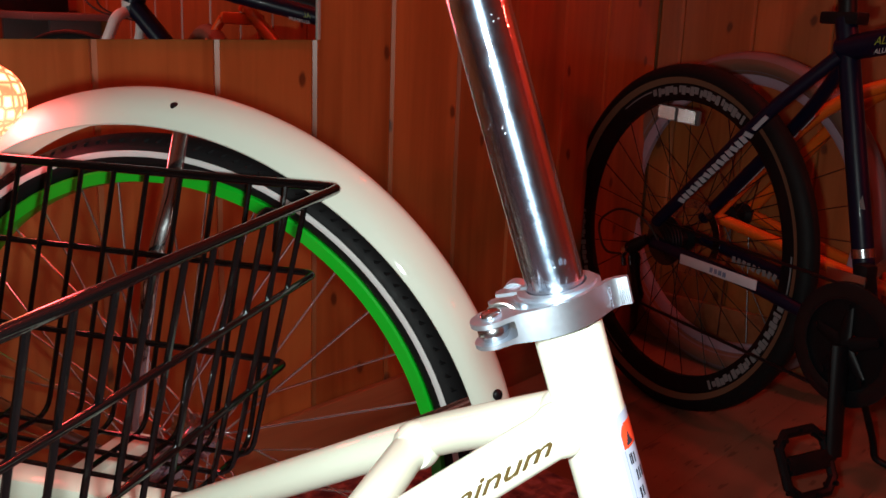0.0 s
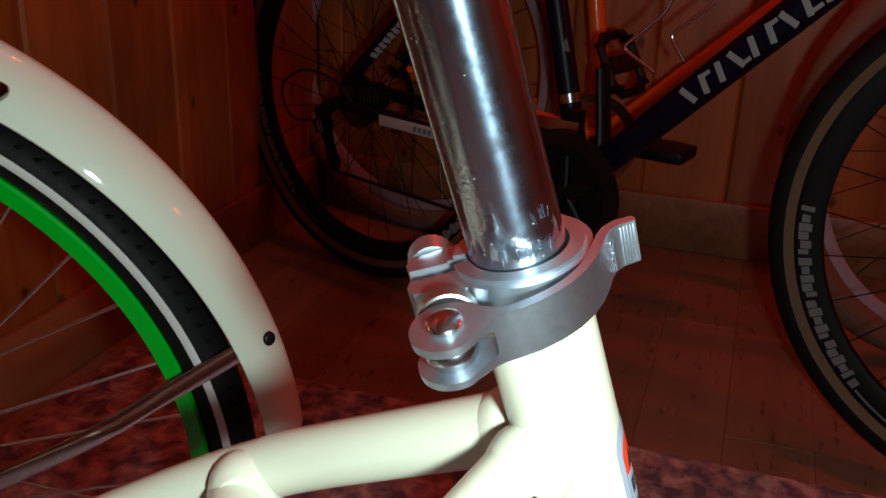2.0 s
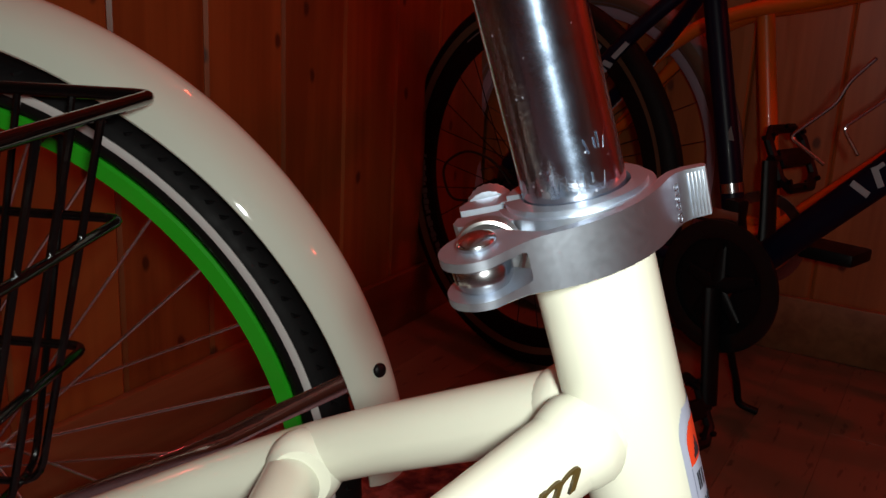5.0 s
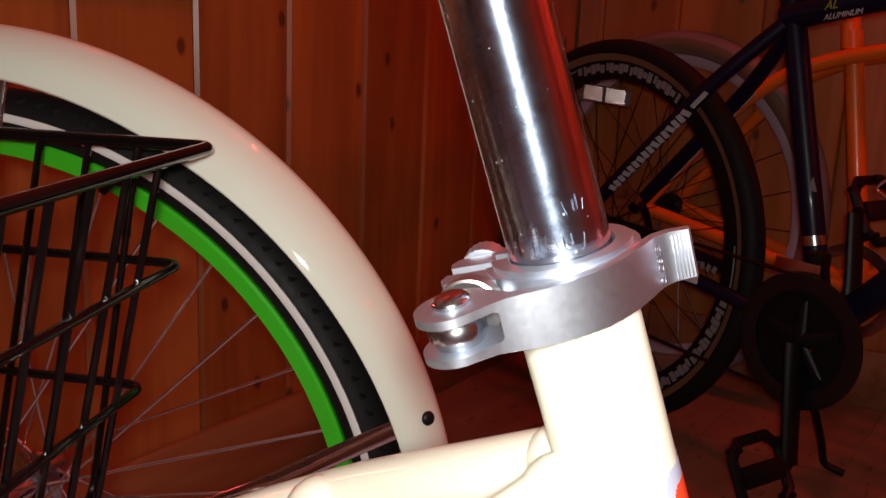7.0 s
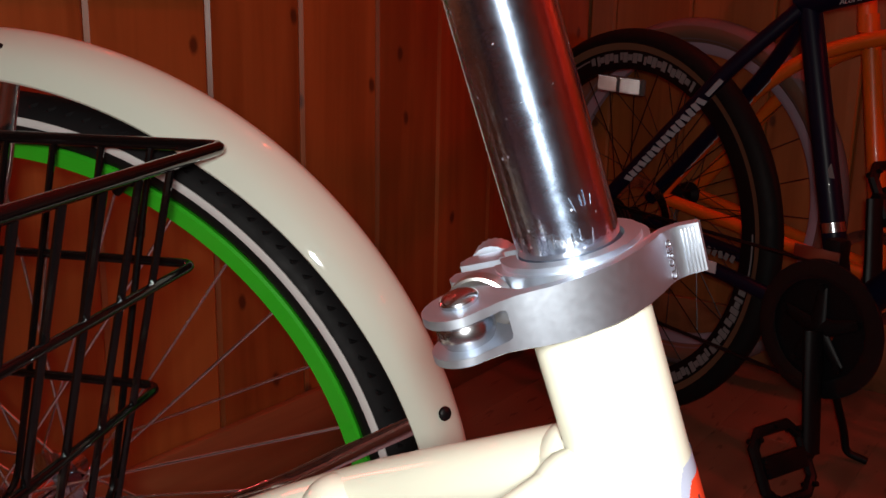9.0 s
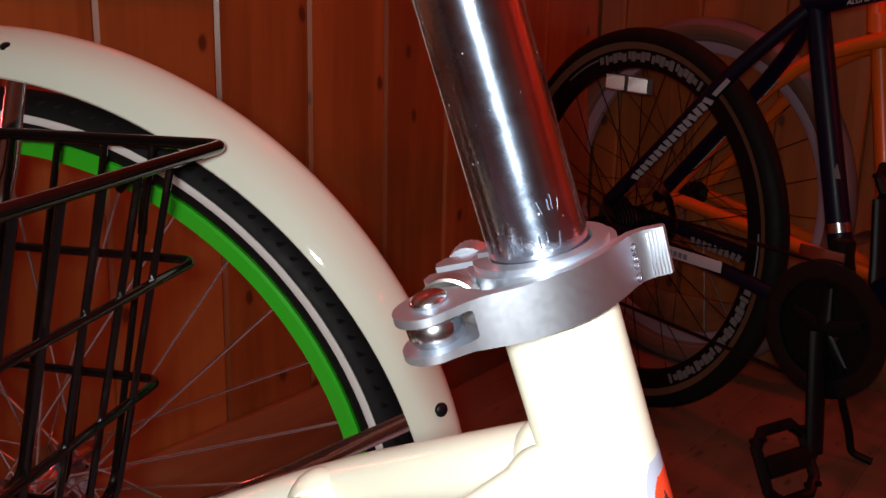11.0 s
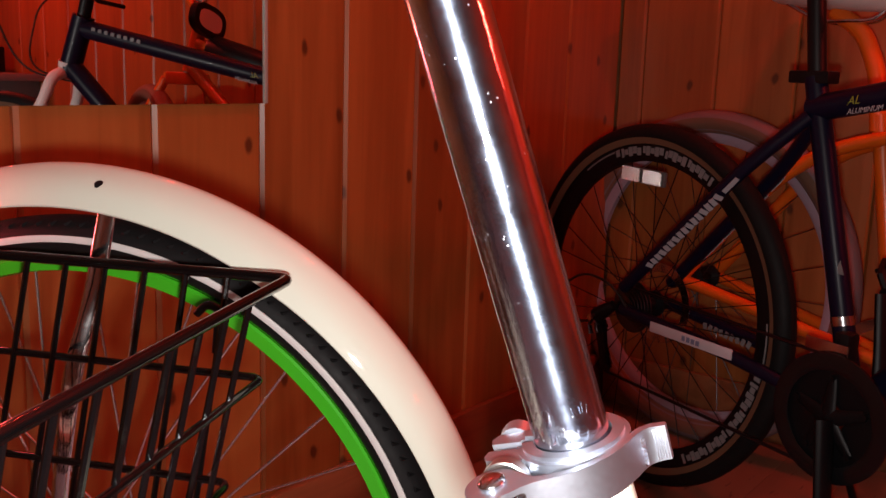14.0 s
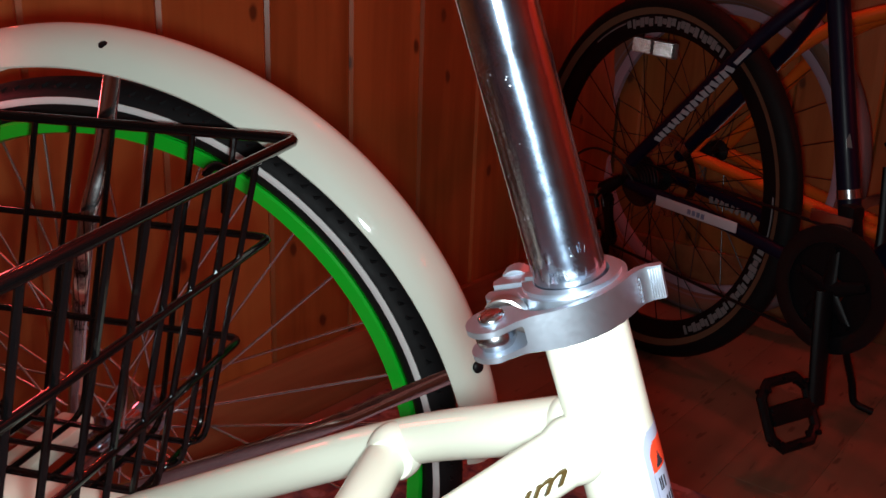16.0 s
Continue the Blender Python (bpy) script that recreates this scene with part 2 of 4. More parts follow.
M_WHITE = material("white_decal", (0.34, 0.33, 0.34), 0.45)
M_DECAL = material("grey_white_decal", (0.32, 0.32, 0.35), 0.45)
M_DARKSTEEL = material("dark_steel", (0.09, 0.09, 0.10), 0.4, 1.0, vary=0.1, scale=80)
M_GUARD = material("white_guard_film", (0.50, 0.46, 0.50), 0.4, vary=0.08, scale=60)
M_RIMDECAL = material("dull_grey_decal", (0.17, 0.165, 0.17), 0.5, vary=0.3, scale=60)
M_ORANGE = material("orange_paint", (0.66, 0.117, 0.007), 0.35, coat=0.3, vary=0.05)
M_CREAMTYRE = material("cream_rubber", (0.15, 0.08, 0.052), 0.7, vary=0.1)
M_PALETYRE = material("pale_grey_rubber", (0.155, 0.12, 0.13), 0.6, vary=0.1)
M_TAN = material("tan_sidewall", (0.13, 0.068, 0.036), 0.7, vary=0.1)
M_SADDLE = material("white_vinyl", (0.66, 0.58, 0.56), 0.45, vary=0.06)
M_PALERIM = material("pale_rim_paint", (0.33, 0.27, 0.34), 0.4, vary=0.06)
M_GOLD = material("bronze_lettering", (0.075, 0.048, 0.012), 0.45, 0.2)
M_LIME = material("lime_lettering", (0.20, 0.25, 0.02), 0.5)
M_SPOKE = material("spoke_steel", (0.72, 0.70, 0.72), 0.26, 1.0)
M_STICKER = material("grey_blue_label", (0.36, 0.40, 0.52), 0.35)
M_STICKRED = material("orange_red_label", (0.75, 0.06, 0.02), 0.35)
M_STICKBLK = material("label_print", (0.02, 0.02, 0.03), 0.5)
M_PRINT = material("faded_print", (0.16, 0.18, 0.28), 0.5)
M_REFLECT = material("clear_reflector", (0.95, 0.95, 0.95), 0.20, 1.0)
M_SMOKE = material("reflector_shell", (0.10, 0.09, 0.09), 0.3)
M_MIRROR = material("mirror_silver", (0.82, 0.82, 0.82), 0.01, 1.0)
M_GLASSEDGE = material("mirror_edge", (0.55, 0.55, 0.5), 0.2, 0.5)
M_CABLE = material("cable_black", (0.01, 0.01, 0.01), 0.5)
M_SHELF = material("white_board", (0.16, 0.13, 0.13), 0.5)
M_BALL = glowing("party_light_glow", (1.0, 0.66, 0.30), (1.0, 0.10, 0.04), 4.0)


# ---- mesh tools ----
def part(name, bm, mat, parent=None, label="", smooth=40):
    me = bpy.data.meshes.new(name)
    bmesh.ops.recalc_face_normals(bm, faces=bm.faces)
    bm.to_mesh(me)
    bm.free()
    me.materials.append(mat)
    if smooth:
        me.polygons.foreach_set("use_smooth", [True] * len(me.polygons))
        me.set_sharp_from_angle(angle=radians(smooth))
    ob = new(name, me)
    if parent:
        ob.parent = parent
    if label:
        ob["label"] = label
    return ob


def thing(name, label, category, m=None, group="", kind=""):
    ob = new(name)
    ob.empty_display_size = 0.1
    if m is not None:
        ob.matrix_world = m
    return tagged(ob, label, category, group, kind)


def V(*a):
    return Vector(a)


def sweep(path, radius, seg=12, closed=False, bm=None, flat=1.0, turn=None, caps=True):
    """A tube along a path. radius: one, or one a point; flat: its height over its width."""
    bm = bm or bmesh.new()
    pts = [Vector(p) for p in path]
    n = len(pts)
    rad = radius if isinstance(radius, (list, tuple)) else [radius] * n
    rings, up = [], None
    for i, p in enumerate(pts):
        a = pts[i - 1] if (i or closed) else p
        b = pts[(i + 1) % n] if (i < n - 1 or closed) else p
        d1, d2 = (p - a), (b - p)
        d = ((d1.normalized() if d1.length else d1) + (d2.normalized() if d2.length else d2)).normalized()
        if up is None:
            up = Vector(turn) if turn else (V(0, 0, 1) if abs(d.z) < 0.9 else V(1, 0, 0))
        side = d.cross(up).normalized()
        up = side.cross(d).normalized()
        rings.append([bm.verts.new(p + rad[i] * (math.cos(t) * side + flat * math.sin(t) * up)) for t in [2 * math.pi * k / seg for k in range(seg)]])
    for i in range(n if closed else n - 1):
        r, s = rings[i], rings[(i + 1) % n]
        for k in range(seg):
            bm.faces.new((r[k], r[(k + 1) % seg], s[(k + 1) % seg], s[k]))
    if not closed and caps:
        bm.faces.new(rings[0][::-1])
        bm.faces.new(rings[-1])
    return bm


def arc_path(points, bend=0.03, steps=5):
    """A path with its corners rounded."""
    pts = [Vector(p) for p in points]
    out = [pts[0]]
    for a, b, c in zip(pts, pts[1:], pts[2:]):
        r = min(bend, (a - b).length * 0.45, (c - b).length * 0.45)
        p, q = b + (a - b).normalized() * r, b + (c - b).normalized() * r
        for k in range(steps + 1):
            t = k / steps
            out.append((1 - t) ** 2 * p + 2 * t * (1 - t) * b + t * t * q)
    return out + [pts[-1]]


def revolve(profile, steps=96, start=0.0, end=360.0, bm=None, shut=True):
    """Turns a profile of (radius, side) about the Y axis; angles in degrees from +X up to +Z."""
    bm = bm or bmesh.new()
    full = abs(end - start) >= 359.9
    cols = []
    for k in range(steps if full else steps + 1):
        a = radians(start + (end - start) * k / steps)
        cols.append([bm.verts.new((r * math.cos(a), y, r * math.sin(a))) for r, y in profile])
    n = len(profile)
    for k in range(len(cols) if full else len(cols) - 1):
        c, d = cols[k], cols[(k + 1) % len(cols)]
        for j in range(n if shut else n - 1):
            bm.faces.new((c[j], c[(j + 1) % n], d[(j + 1) % n], d[j]))
    if not full and shut:
        bm.faces.new(cols[0][::-1])
        bm.faces.new(cols[-1])
    return bm


def round_profile(r, a, b, n=16, y=0.0):
    return [(r + a * math.cos(2 * math.pi * k / n), y + b * math.sin(2 * math.pi * k / n)) for k in range(n)]


def box(size, place=(0, 0, 0), bevel=0.0, bm=None, m=None):
    own = bmesh.new()
    bmesh.ops.create_cube(own, size=1)
    for v in own.verts:
        v.co = Vector((v.co.x * size[0], v.co.y * size[1], v.co.z * size[2]))
    if bevel:
        bmesh.ops.bevel(own, geom=list(own.edges), offset=bevel, segments=2, affect="EDGES", profile=0.5)
    own.transform((m or Matrix()) if m is not None else Matrix.Translation(place))
    if bm is None:
        return own
    tmp = bpy.data.meshes.new("tmp")
    own.to_mesh(tmp)
    own.free()
    bm.from_mesh(tmp)
    bpy.data.meshes.remove(tmp)
    return bm


def disc(a, b, radius, seg=24, bm=None, inner=0.0):
    return sweep([a, b], radius, seg, bm=bm)


def slab(outline, z0, z1, bm=None):
    """A flat shape of some thickness, from its outline in X and Y."""
    bm = bm or bmesh.new()
    lo = [bm.verts.new((x, y, z0)) for x, y in outline]
    hi = [bm.verts.new((x, y, z1)) for x, y in outline]
    n = len(outline)
    bm.faces.new(lo[::-1])
    bm.faces.new(hi)
    for k in range(n):
        bm.faces.new((lo[k], lo[(k + 1) % n], hi[(k + 1) % n], hi[k]))
    return bm


def lettering(name, text, size, mat, parent, m, depth=0.0002, shear=0.0, label="", thin=0.0):
    cu = bpy.data.curves.new(name, "FONT")
    cu.offset = thin
    cu.body, cu.size, cu.extrude, cu.shear, cu.align_x, cu.align_y = text, size, depth, shear, "CENTER", "CENTER"
    tmp = new(name + "_curve", cu)
    bpy.context.view_layer.update()
    me = bpy.data.meshes.new_from_object(tmp.evaluated_get(bpy.context.evaluated_depsgraph_get()))
    bpy.data.objects.remove(tmp)
    bpy.data.curves.remove(cu)
    me.materials.clear()
    me.materials.append(mat)
    ob = new(name, me)
    ob.parent = parent
    ob.matrix_local = m
    if label:
        ob["label"] = label
    return ob


def frame_of(origin, x, z):
    """A pose with its X along x and its Z near z."""
    x = Vector(x).normalized()
    y = Vector(z).cross(x).normalized()
    z = x.cross(y)
    m = Matrix((x, y, z)).transposed().to_4x4()
    m.translation = origin
    return m


# ---- the room ----
WALL_Y, WALL_X, LOW_X, LOW_Y, HIGH = 1.10, 2.295, -1.7, -2.4, 2.35
# the room stands turned a little from the axes
ROOM = Matrix.Translation((1.18, 1.10, 0)) @ pose(0, 0, 0, 0, 0, 1.0) @ Matrix.Translation((-1.18, -1.10, 0))


def plain_wall(name, size, place, label):
    ob = part(name, box(size, place), M_BASE, None, smooth=0)
    ob.matrix_world = ROOM
    return tagged(ob, label, "wall", kind="structure")


wall_north = plain_wall("wall_north", (WALL_X - LOW_X + 0.3, 0.1, HIGH), ((WALL_X + LOW_X) / 2, WALL_Y + 0.072, HIGH / 2), "wall clad in varnished knotty pine boards")
wall_east = plain_wall("wall_east", (0.1, WALL_Y - LOW_Y + 0.1, HIGH), (WALL_X + 0.072, (WALL_Y + LOW_Y) / 2, HIGH / 2), "wall clad in varnished knotty pine boards")
plain_wall("wall_south", (WALL_X - LOW_X + 0.3, 0.1, HIGH), ((WALL_X + LOW_X) / 2, LOW_Y - 0.05, HIGH / 2), "plain brown wooden wall of the room")
plain_wall("wall_west", (0.1, WALL_Y - LOW_Y, HIGH), (LOW_X - 0.05, (WALL_Y + LOW_Y) / 2, HIGH / 2), "plain brown wooden wall of the room")
ceiling = part("ceiling", box((WALL_X - LOW_X + 0.3, WALL_Y - LOW_Y + 0.3, 0.1), ((WALL_X + LOW_X) / 2, (WALL_Y + LOW_Y) / 2, HIGH + 0.05)), M_CEIL, smooth=0)
tagged(ceiling, "plain off-white painted ceiling", "ceiling", kind="structure")
floor = part("floor", box((WALL_X - LOW_X + 0.3, WALL_Y - LOW_Y + 0.3, 0.1), ((WALL_X + LOW_X) / 2, (WALL_Y + LOW_Y) / 2, -0.058)), M_BASE, smooth=0)
tagged(floor, "brown wood-look laminate floor with dark streaks", "floor", kind="structure")
base_n = part("baseboard", box((WALL_X - LOW_X, 0.016, 0.12), ((WALL_X + LOW_X) / 2, WALL_Y - 0.010, 0.06), 0.004), M_BASE)
tagged(base_n, "dark stained wooden baseboard along the pine wall", "baseboard", kind="structure")
base_e = part("baseboard", box((0.016, WALL_Y - LOW_Y - 0.02, 0.12), (WALL_X - 0.010, (WALL_Y + LOW_Y) / 2 - 0.01, 0.06), 0.004), M_BASE)
tagged(base_e, "dark stained wooden baseboard along the pine wall", "baseboard", kind="structure")

rug = part("rug", box((2.9, 3.3, 0.007), (0.017, -0.60, 0.0035), 0.002), M_RUG, smooth=0)
for ob in (ceiling, floor, base_n, base_e, rug):
    ob.matrix_world = ROOM
tagged(rug, "mottled mauve and rust short-pile rug on the floor", "rug")

# ---- the tricycle ----
TRIKE = pose(0.5597, 0.1819, 0, 0, 0, -64)
trike = thing("tricycle", "cream aluminium tricycle with a green-rimmed wheel and wire basket", "tricycle", TRIKE)
LEAN_X, LEAN_Y = -0.3220, -0.0770
AXIS = V(LEAN_X, LEAN_Y, 1.0).normalized()


def on_axis(z):
    return V(LEAN_X * (z - 0.66) - 0.0008, LEAN_Y * (z - 0.66) - 0.0065, z)


seat_tube = part("seat_tube", sweep([on_axis(0.27), on_axis(0.6405)], 0.0171, 40), M_CREAM, trike)
part("bottom_bracket_shell", sweep([on_axis(0.27) + V(0, -0.036, 0), on_axis(0.27) + V(0, 0.036, 0)], 0.022, 24), M_CREAM, trike)
post = part("seat_post", sweep([(0, 0, 0), (0, 0, 0.1), (0, 0, 0.25), (0, 0, 0.455)], 0.0141, 64), M_POST, trike, "scratched chrome seat post")
post.matrix_local = frame_of(on_axis(0.60), V(1, 0, 0) - AXIS * AXIS.x, AXIS)
STAY_TOP, BEND = V(0.012, 0.008, 0.5912), V(-0.088, 0.0775, 0.5298)
STAY_END = V(-0.295, 0.125, 0.412)
for s in (1, -1):
    a, b, c = (V(p.x, p.y * s, p.z) for p in (STAY_TOP, BEND, STAY_END))
    part("seat_stay", sweep(arc_path([a, b, c], 0.05, 8), 0.0125, 24), M_CREAM, trike)
    part("frame_rail", box((0.36, 0.028, 0.032), (c.x - 0.16, c.y, c.z - 0.004), 0.004), M_CREAM, trike)
    # smooth welds at the seat tube and at the bend
    d, e = (b - a).normalized(), V(0, -s, 0)
    part("weld_bead", sweep([a + d * f for f in (0.001, 0.004, 0.007, 0.010, 0.013, 0.015)], [0.0124, 0.0137, 0.0142, 0.0138, 0.0130, 0.0122], 28), M_CREAM, trike)
    part("weld_bead", sweep([b + e * f for f in (0.004, 0.008, 0.012, 0.016, 0.020, 0.023)], [0.0125, 0.0142, 0.0150, 0.0148, 0.0136, 0.0116], 28), M_CREAM, trike)
part("cross_brace", sweep([V(BEND.x - 0.004, BEND.y, BEND.z - 0.003), V(BEND.x - 0.004, -BEND.y, BEND.z - 0.003)], 0.0115, 24), M_CREAM, trike)
part("cross_tube", box((0.032, 0.27, 0.03), (-0.30, 0, 0.405), 0.004), M_CREAM, trike)
part("cross_tube", box((0.032, 0.60, 0.014), (-0.44, 0, 0.372), 0.003), M_CREAM, trike)

# the quick-release clamp, in its own frame on the tube: X forward, Z up the tube
CLAMP = frame_of(on_axis(0.6516), V(1, 0, 0) - AXIS * AXIS.x, AXIS)
clamp = new("seat_clamp")
clamp.parent = trike
clamp.matrix_local = CLAMP @ pose(-0.0008, 0, 0, 0, 2.0, -3.0) @ Matrix.Diagonal((0.87, 1.02, 0.91, 1))
clamp["label"] = "satin alloy quick-release seat clamp, closed"


def ring_wall(r0, r1, z0, z1, a0, a1, n=40):
    bm = bmesh.new()
    cols = []
    for k in range(n + 1):
        a = radians(a0 + (a1 - a0) * k / n)
        cols.append([bm.verts.new((r * math.cos(a), r * math.sin(a), z)) for r, z in ((r0, z0), (r1, z0), (r1, z1), (r0, z1))])
    for c, d in zip(cols, cols[1:]):
        for j in range(4):
            bm.faces.new((c[j], c[(j + 1) % 4], d[(j + 1) % 4], d[j]))
    bm.faces.new(cols[0][::-1])
    bm.faces.new(cols[-1])
    return bm


def bevelled(bm, width, seg=2, angle=35):
    edges = [e for e in bm.edges if len(e.link_faces) == 2 and e.calc_face_angle(0) > radians(angle)]
    bmesh.ops.bevel(bm, geom=edges, offset=width, segments=seg, affect="EDGES", profile=0.6)
    return bm


ROUND = Matrix.Translation((0.0009, 0, 0)) @ Matrix.Diagonal((0.94 / 0.87, 0.94 / 1.02, 1.0, 1))
part("collar", bevelled(ring_wall(0.0182, 0.0226, -0.0085, 0.0075, -171, 171, 56), 0.0012), M_ALLOY, clamp).matrix_local = ROUND
part("collar_lip", bevelled(ring_wall(0.0158, 0.0205, 0.0070, 0.0092, -172, 172, 56), 0.0006), M_ALLOY, clamp).matrix_local = ROUND
for s in (1, -1):
    part("clamp_ear", bevelled(slab([(-0.0165, s * 0.0028), (-0.0165, s * 0.0135), (-0.024, s * 0.0120), (-0.0355, s * 0.0105), (-0.0375, s * 0.0068), (-0.0365, s * 0.0028)], -0.0075, 0.0070), 0.0010), M_ALLOY, clamp)
part("clamp_bolt", sweep([(-0.029, 0.0135, -0.0005), (-0.0255, -0.031, -0.0005)], 0.0026, 16), M_STEEL, clamp)
knurl = bmesh.new()
nut_r = [(0.0088 if k % 2 else 0.0085) for k in range(48)]
lo = [knurl.verts.new((-0.029 + nut_r[k] * math.cos(k * math.pi / 24), 0.0125, nut_r[k] * math.sin(k * math.pi / 24))) for k in range(48)]
hi = [knurl.verts.new((v.co.x - 0.0004, 0.0205, v.co.z)) for v in lo]
tip = [knurl.verts.new((-0.0294 + (v.co.x + 0.029) * 0.8, 0.0222, v.co.z * 0.8)) for v in lo]
for k in range(48):
    j = (k + 1) % 48
    knurl.faces.new((lo[k], lo[j], hi[j], hi[k]))
    knurl.faces.new((hi[k], hi[j], tip[j], tip[k]))
knurl.faces.new(lo[::-1])
knurl.faces.new(tip)
part("knurled_nut", knurl, M_ALLOY, clamp)
PIV = V(-0.0262, -0.0325, 0.0022)
part("cam_washer", revolve([(0.0085, -0.0138), (0.0101, -0.0150), (0.0106, -0.0175), (0.0105, -0.0204), (0.0097, -0.0207), (0.0090, -0.0180), (0.0040, -0.0170), (0.0040, -0.0138)], 48), M_BRASS, clamp).location = (-0.0259, 0, 0.0005)
part("cam_barrel", sweep([PIV + V(0, 0, z) for z in (-0.0052, -0.0040, -0.002, 0.0010, 0.0032, 0.0048)], [0.0052, 0.0072, 0.0084, 0.0086, 0.0078, 0.0060], 32), M_STEEL, clamp)
dome = bmesh.new()
bmesh.ops.create_uvsphere(dome, u_segments=24, v_segments=12, radius=0.0058)
dome.transform(Matrix.Translation(PIV + V(0, 0, 0.0078)) @ Matrix.Diagonal((1, 1, 0.42, 1)))
part("pivot_pin", dome, M_STEEL, clamp)
# the lever: a forked end round the barrel, an arm that hugs the collar, and a flared thumb tip
ARM = [(-101, 0.0318), (-90, 0.0298), (-76, 0.0282), (-62, 0.0272), (-48, 0.0266), (-34, 0.0264), (-20, 0.0268)]
mid = [V(r * math.cos(radians(a)), r * math.sin(radians(a)), 0) for a, r in ARM]
mid = [V(-0.0118, -0.0336, 0)] + mid + [V(0.0272, -0.0048, 0), V(0.0298, -0.0012, 0), V(0.0335, 0.0010, 0), V(0.0395, 0.0018, 0)]
arm_out, arm_in = [], []
for i, p in enumerate(mid[1:], 1):
    d = (mid[min(i + 1, len(mid) - 1)] - mid[i - 1]).normalized()
    o = V(d.y, -d.x, 0)
    arm_out.append((p + o * 0.0016)[:2])
    arm_in.append((p - o * 0.0016)[:2])
plan = [(PIV.x + 0.0112 * math.cos(radians(a)), PIV.y + 0.0112 * math.sin(radians(a))) for a in range(44, 298, 8)]
plan += [(-0.0185, -0.0402), (-0.0140, -0.0366), (-0.0100, -0.0343)] + arm_out + [(0.0402, 0.0018)] + arm_in[::-1] + [(-0.0098, -0.0294), (-0.0140, -0.0272), (-0.0168, -0.0252)]
solid = bevelled(slab(plan, -0.0073, 0.0086), 0.0013, 3)
for v in solid.verts:
    f = min(max((-0.004 - v.co.x) / 0.014, 0.0), 1.0)
    v.co.z += (0.0020 if v.co.z < 0 else 0.0010) * f
    f = max((v.co.x - 0.024) / 0.016, 0.0)
    v.co.z *= 1 - 0.08 * f
    f = min(max((-0.006 - v.co.x) / 0.012, 0.0), 1.0)
    v.co.z = 0.0020 + (v.co.z - 0.0020) * (1 - 0.10 * f)
cut_mesh, body_mesh = bpy.data.meshes.new("slot"), bpy.data.meshes.new("lever")
box((0.05, 0.05, 0.0086), (-0.0375, -0.030, 0.0020), 0.0012).to_mesh(cut_mesh)
bmesh.ops.recalc_face_normals(solid, faces=solid.faces)
solid.to_mesh(body_mesh)
cut_ob, body_ob = new("slot", cut_mesh), new("lever_blank", body_mesh)
mod = body_ob.modifiers.new("slot", "BOOLEAN")
mod.object, mod.operation, mod.solver = cut_ob, "DIFFERENCE", "EXACT"
bpy.context.view_layer.update()
lev = bmesh.new()
lev.from_mesh(bpy.data.meshes.new_from_object(body_ob.evaluated_get(bpy.context.evaluated_depsgraph_get())))
for ob in (cut_ob, body_ob):
    bpy.data.objects.remove(ob)
lever = part("lever", lev, M_ALLOY, clamp)
for k in range(5):
    x = 0.0345 + 0.0011 * k
    part("grip_ridge", box((0.0005, 0.0006, 0.0134), (x, -0.0005 + 0.00015 * k, 0.0002), 0.0002), M_ALLOY, clamp)
lettering("embossed_word", "CLOSED", 0.0033, M_STEEL, clamp, frame_of(V(0.03030, -0.00433, 0.0), V(0, 0, 1), V(0.81, -0.586, 0)), 0.00015)
# the stamped marks at the foot of the post
for row, z0, h0, step in ((0, 0.0135, 0.0046, 11.0), (1, 0.0236, 0.0044, 7.5)):
    for k in range(12 if row == 0 else 11):
        ang = (-60 if row else -114) + step * k + (3.0 if (k * 5 + row) % 3 == 0 else 0.0)
        tilt = radians((0, 14, -12, 0, 0)[(k * 2 + row) % 5])
        m = Matrix.Rotation(radians(ang), 4, "Z") @ Matrix.Translation((0.01515, 0, z0 + 0.0006 * (k % 3))) @ Matrix.Rotation(tilt, 4, "X")
        part("stamped_mark", box((0.00022, 0.00045, h0 - 0.0012 * (k % 2)), m=m), M_STEEL, clamp, smooth=0)
lettering("stamped_letter", "M", 0.0060, M_STEEL, clamp, Matrix.Rotation(radians(-18), 4, "Z") @ frame_of(V(0.01536, 0, 0.0125), V(0, 1, 0), V(1, 0, 0)), 0.0001, 0.0, "", -0.0002)

# lettering and warning label on the frame
for s in (1, -1):
    d = V(BEND.x - STAY_TOP.x, -s * (BEND.y - STAY_TOP.y), BEND.z - STAY_TOP.z).normalized()
    out = V(0.35, -0.82 * s, 0.02 if s > 0 else 0.25)
    out = (out - d * d.dot(out)).normalized()
    along = -s * d
    txt = V(STAY_TOP.x, -s * STAY_TOP.y, STAY_TOP.z) + d * 0.0650 + out * 0.0131 + out.cross(along) * (0.0022 if s > 0 else -0.0022)
    lettering("script_lettering", "Aluminum", 0.0118, M_GOLD, trike, frame_of(txt, along, out) @ Matrix.Diagonal((1.88, 1.0, 1.0, 1.0)), 0.0006, 0.55, "bronze slanted script", 0.0)


def tube_label(z0, z1, a0, a1, r, mat, name, parent, label=""):
    bm = bmesh.new()
    n = 10
    m = frame_of(V(0, 0, 0), V(1, 0, 0) - AXIS * AXIS.x, AXIS)
    cols = []
    for k in range(n + 1):
        a = radians(a0 + (a1 - a0) * k / n)
        cols.append([bm.verts.new(on_axis(z) + m.to_3x3() @ V(r * math.cos(a), r * math.sin(a), 0)) for z in (z0, z1)])
    for c, e in zip(cols, cols[1:]):
        bm.faces.new((c[0], c[1], e[1], e[0]))
    return part(name, bm, mat, parent, label)


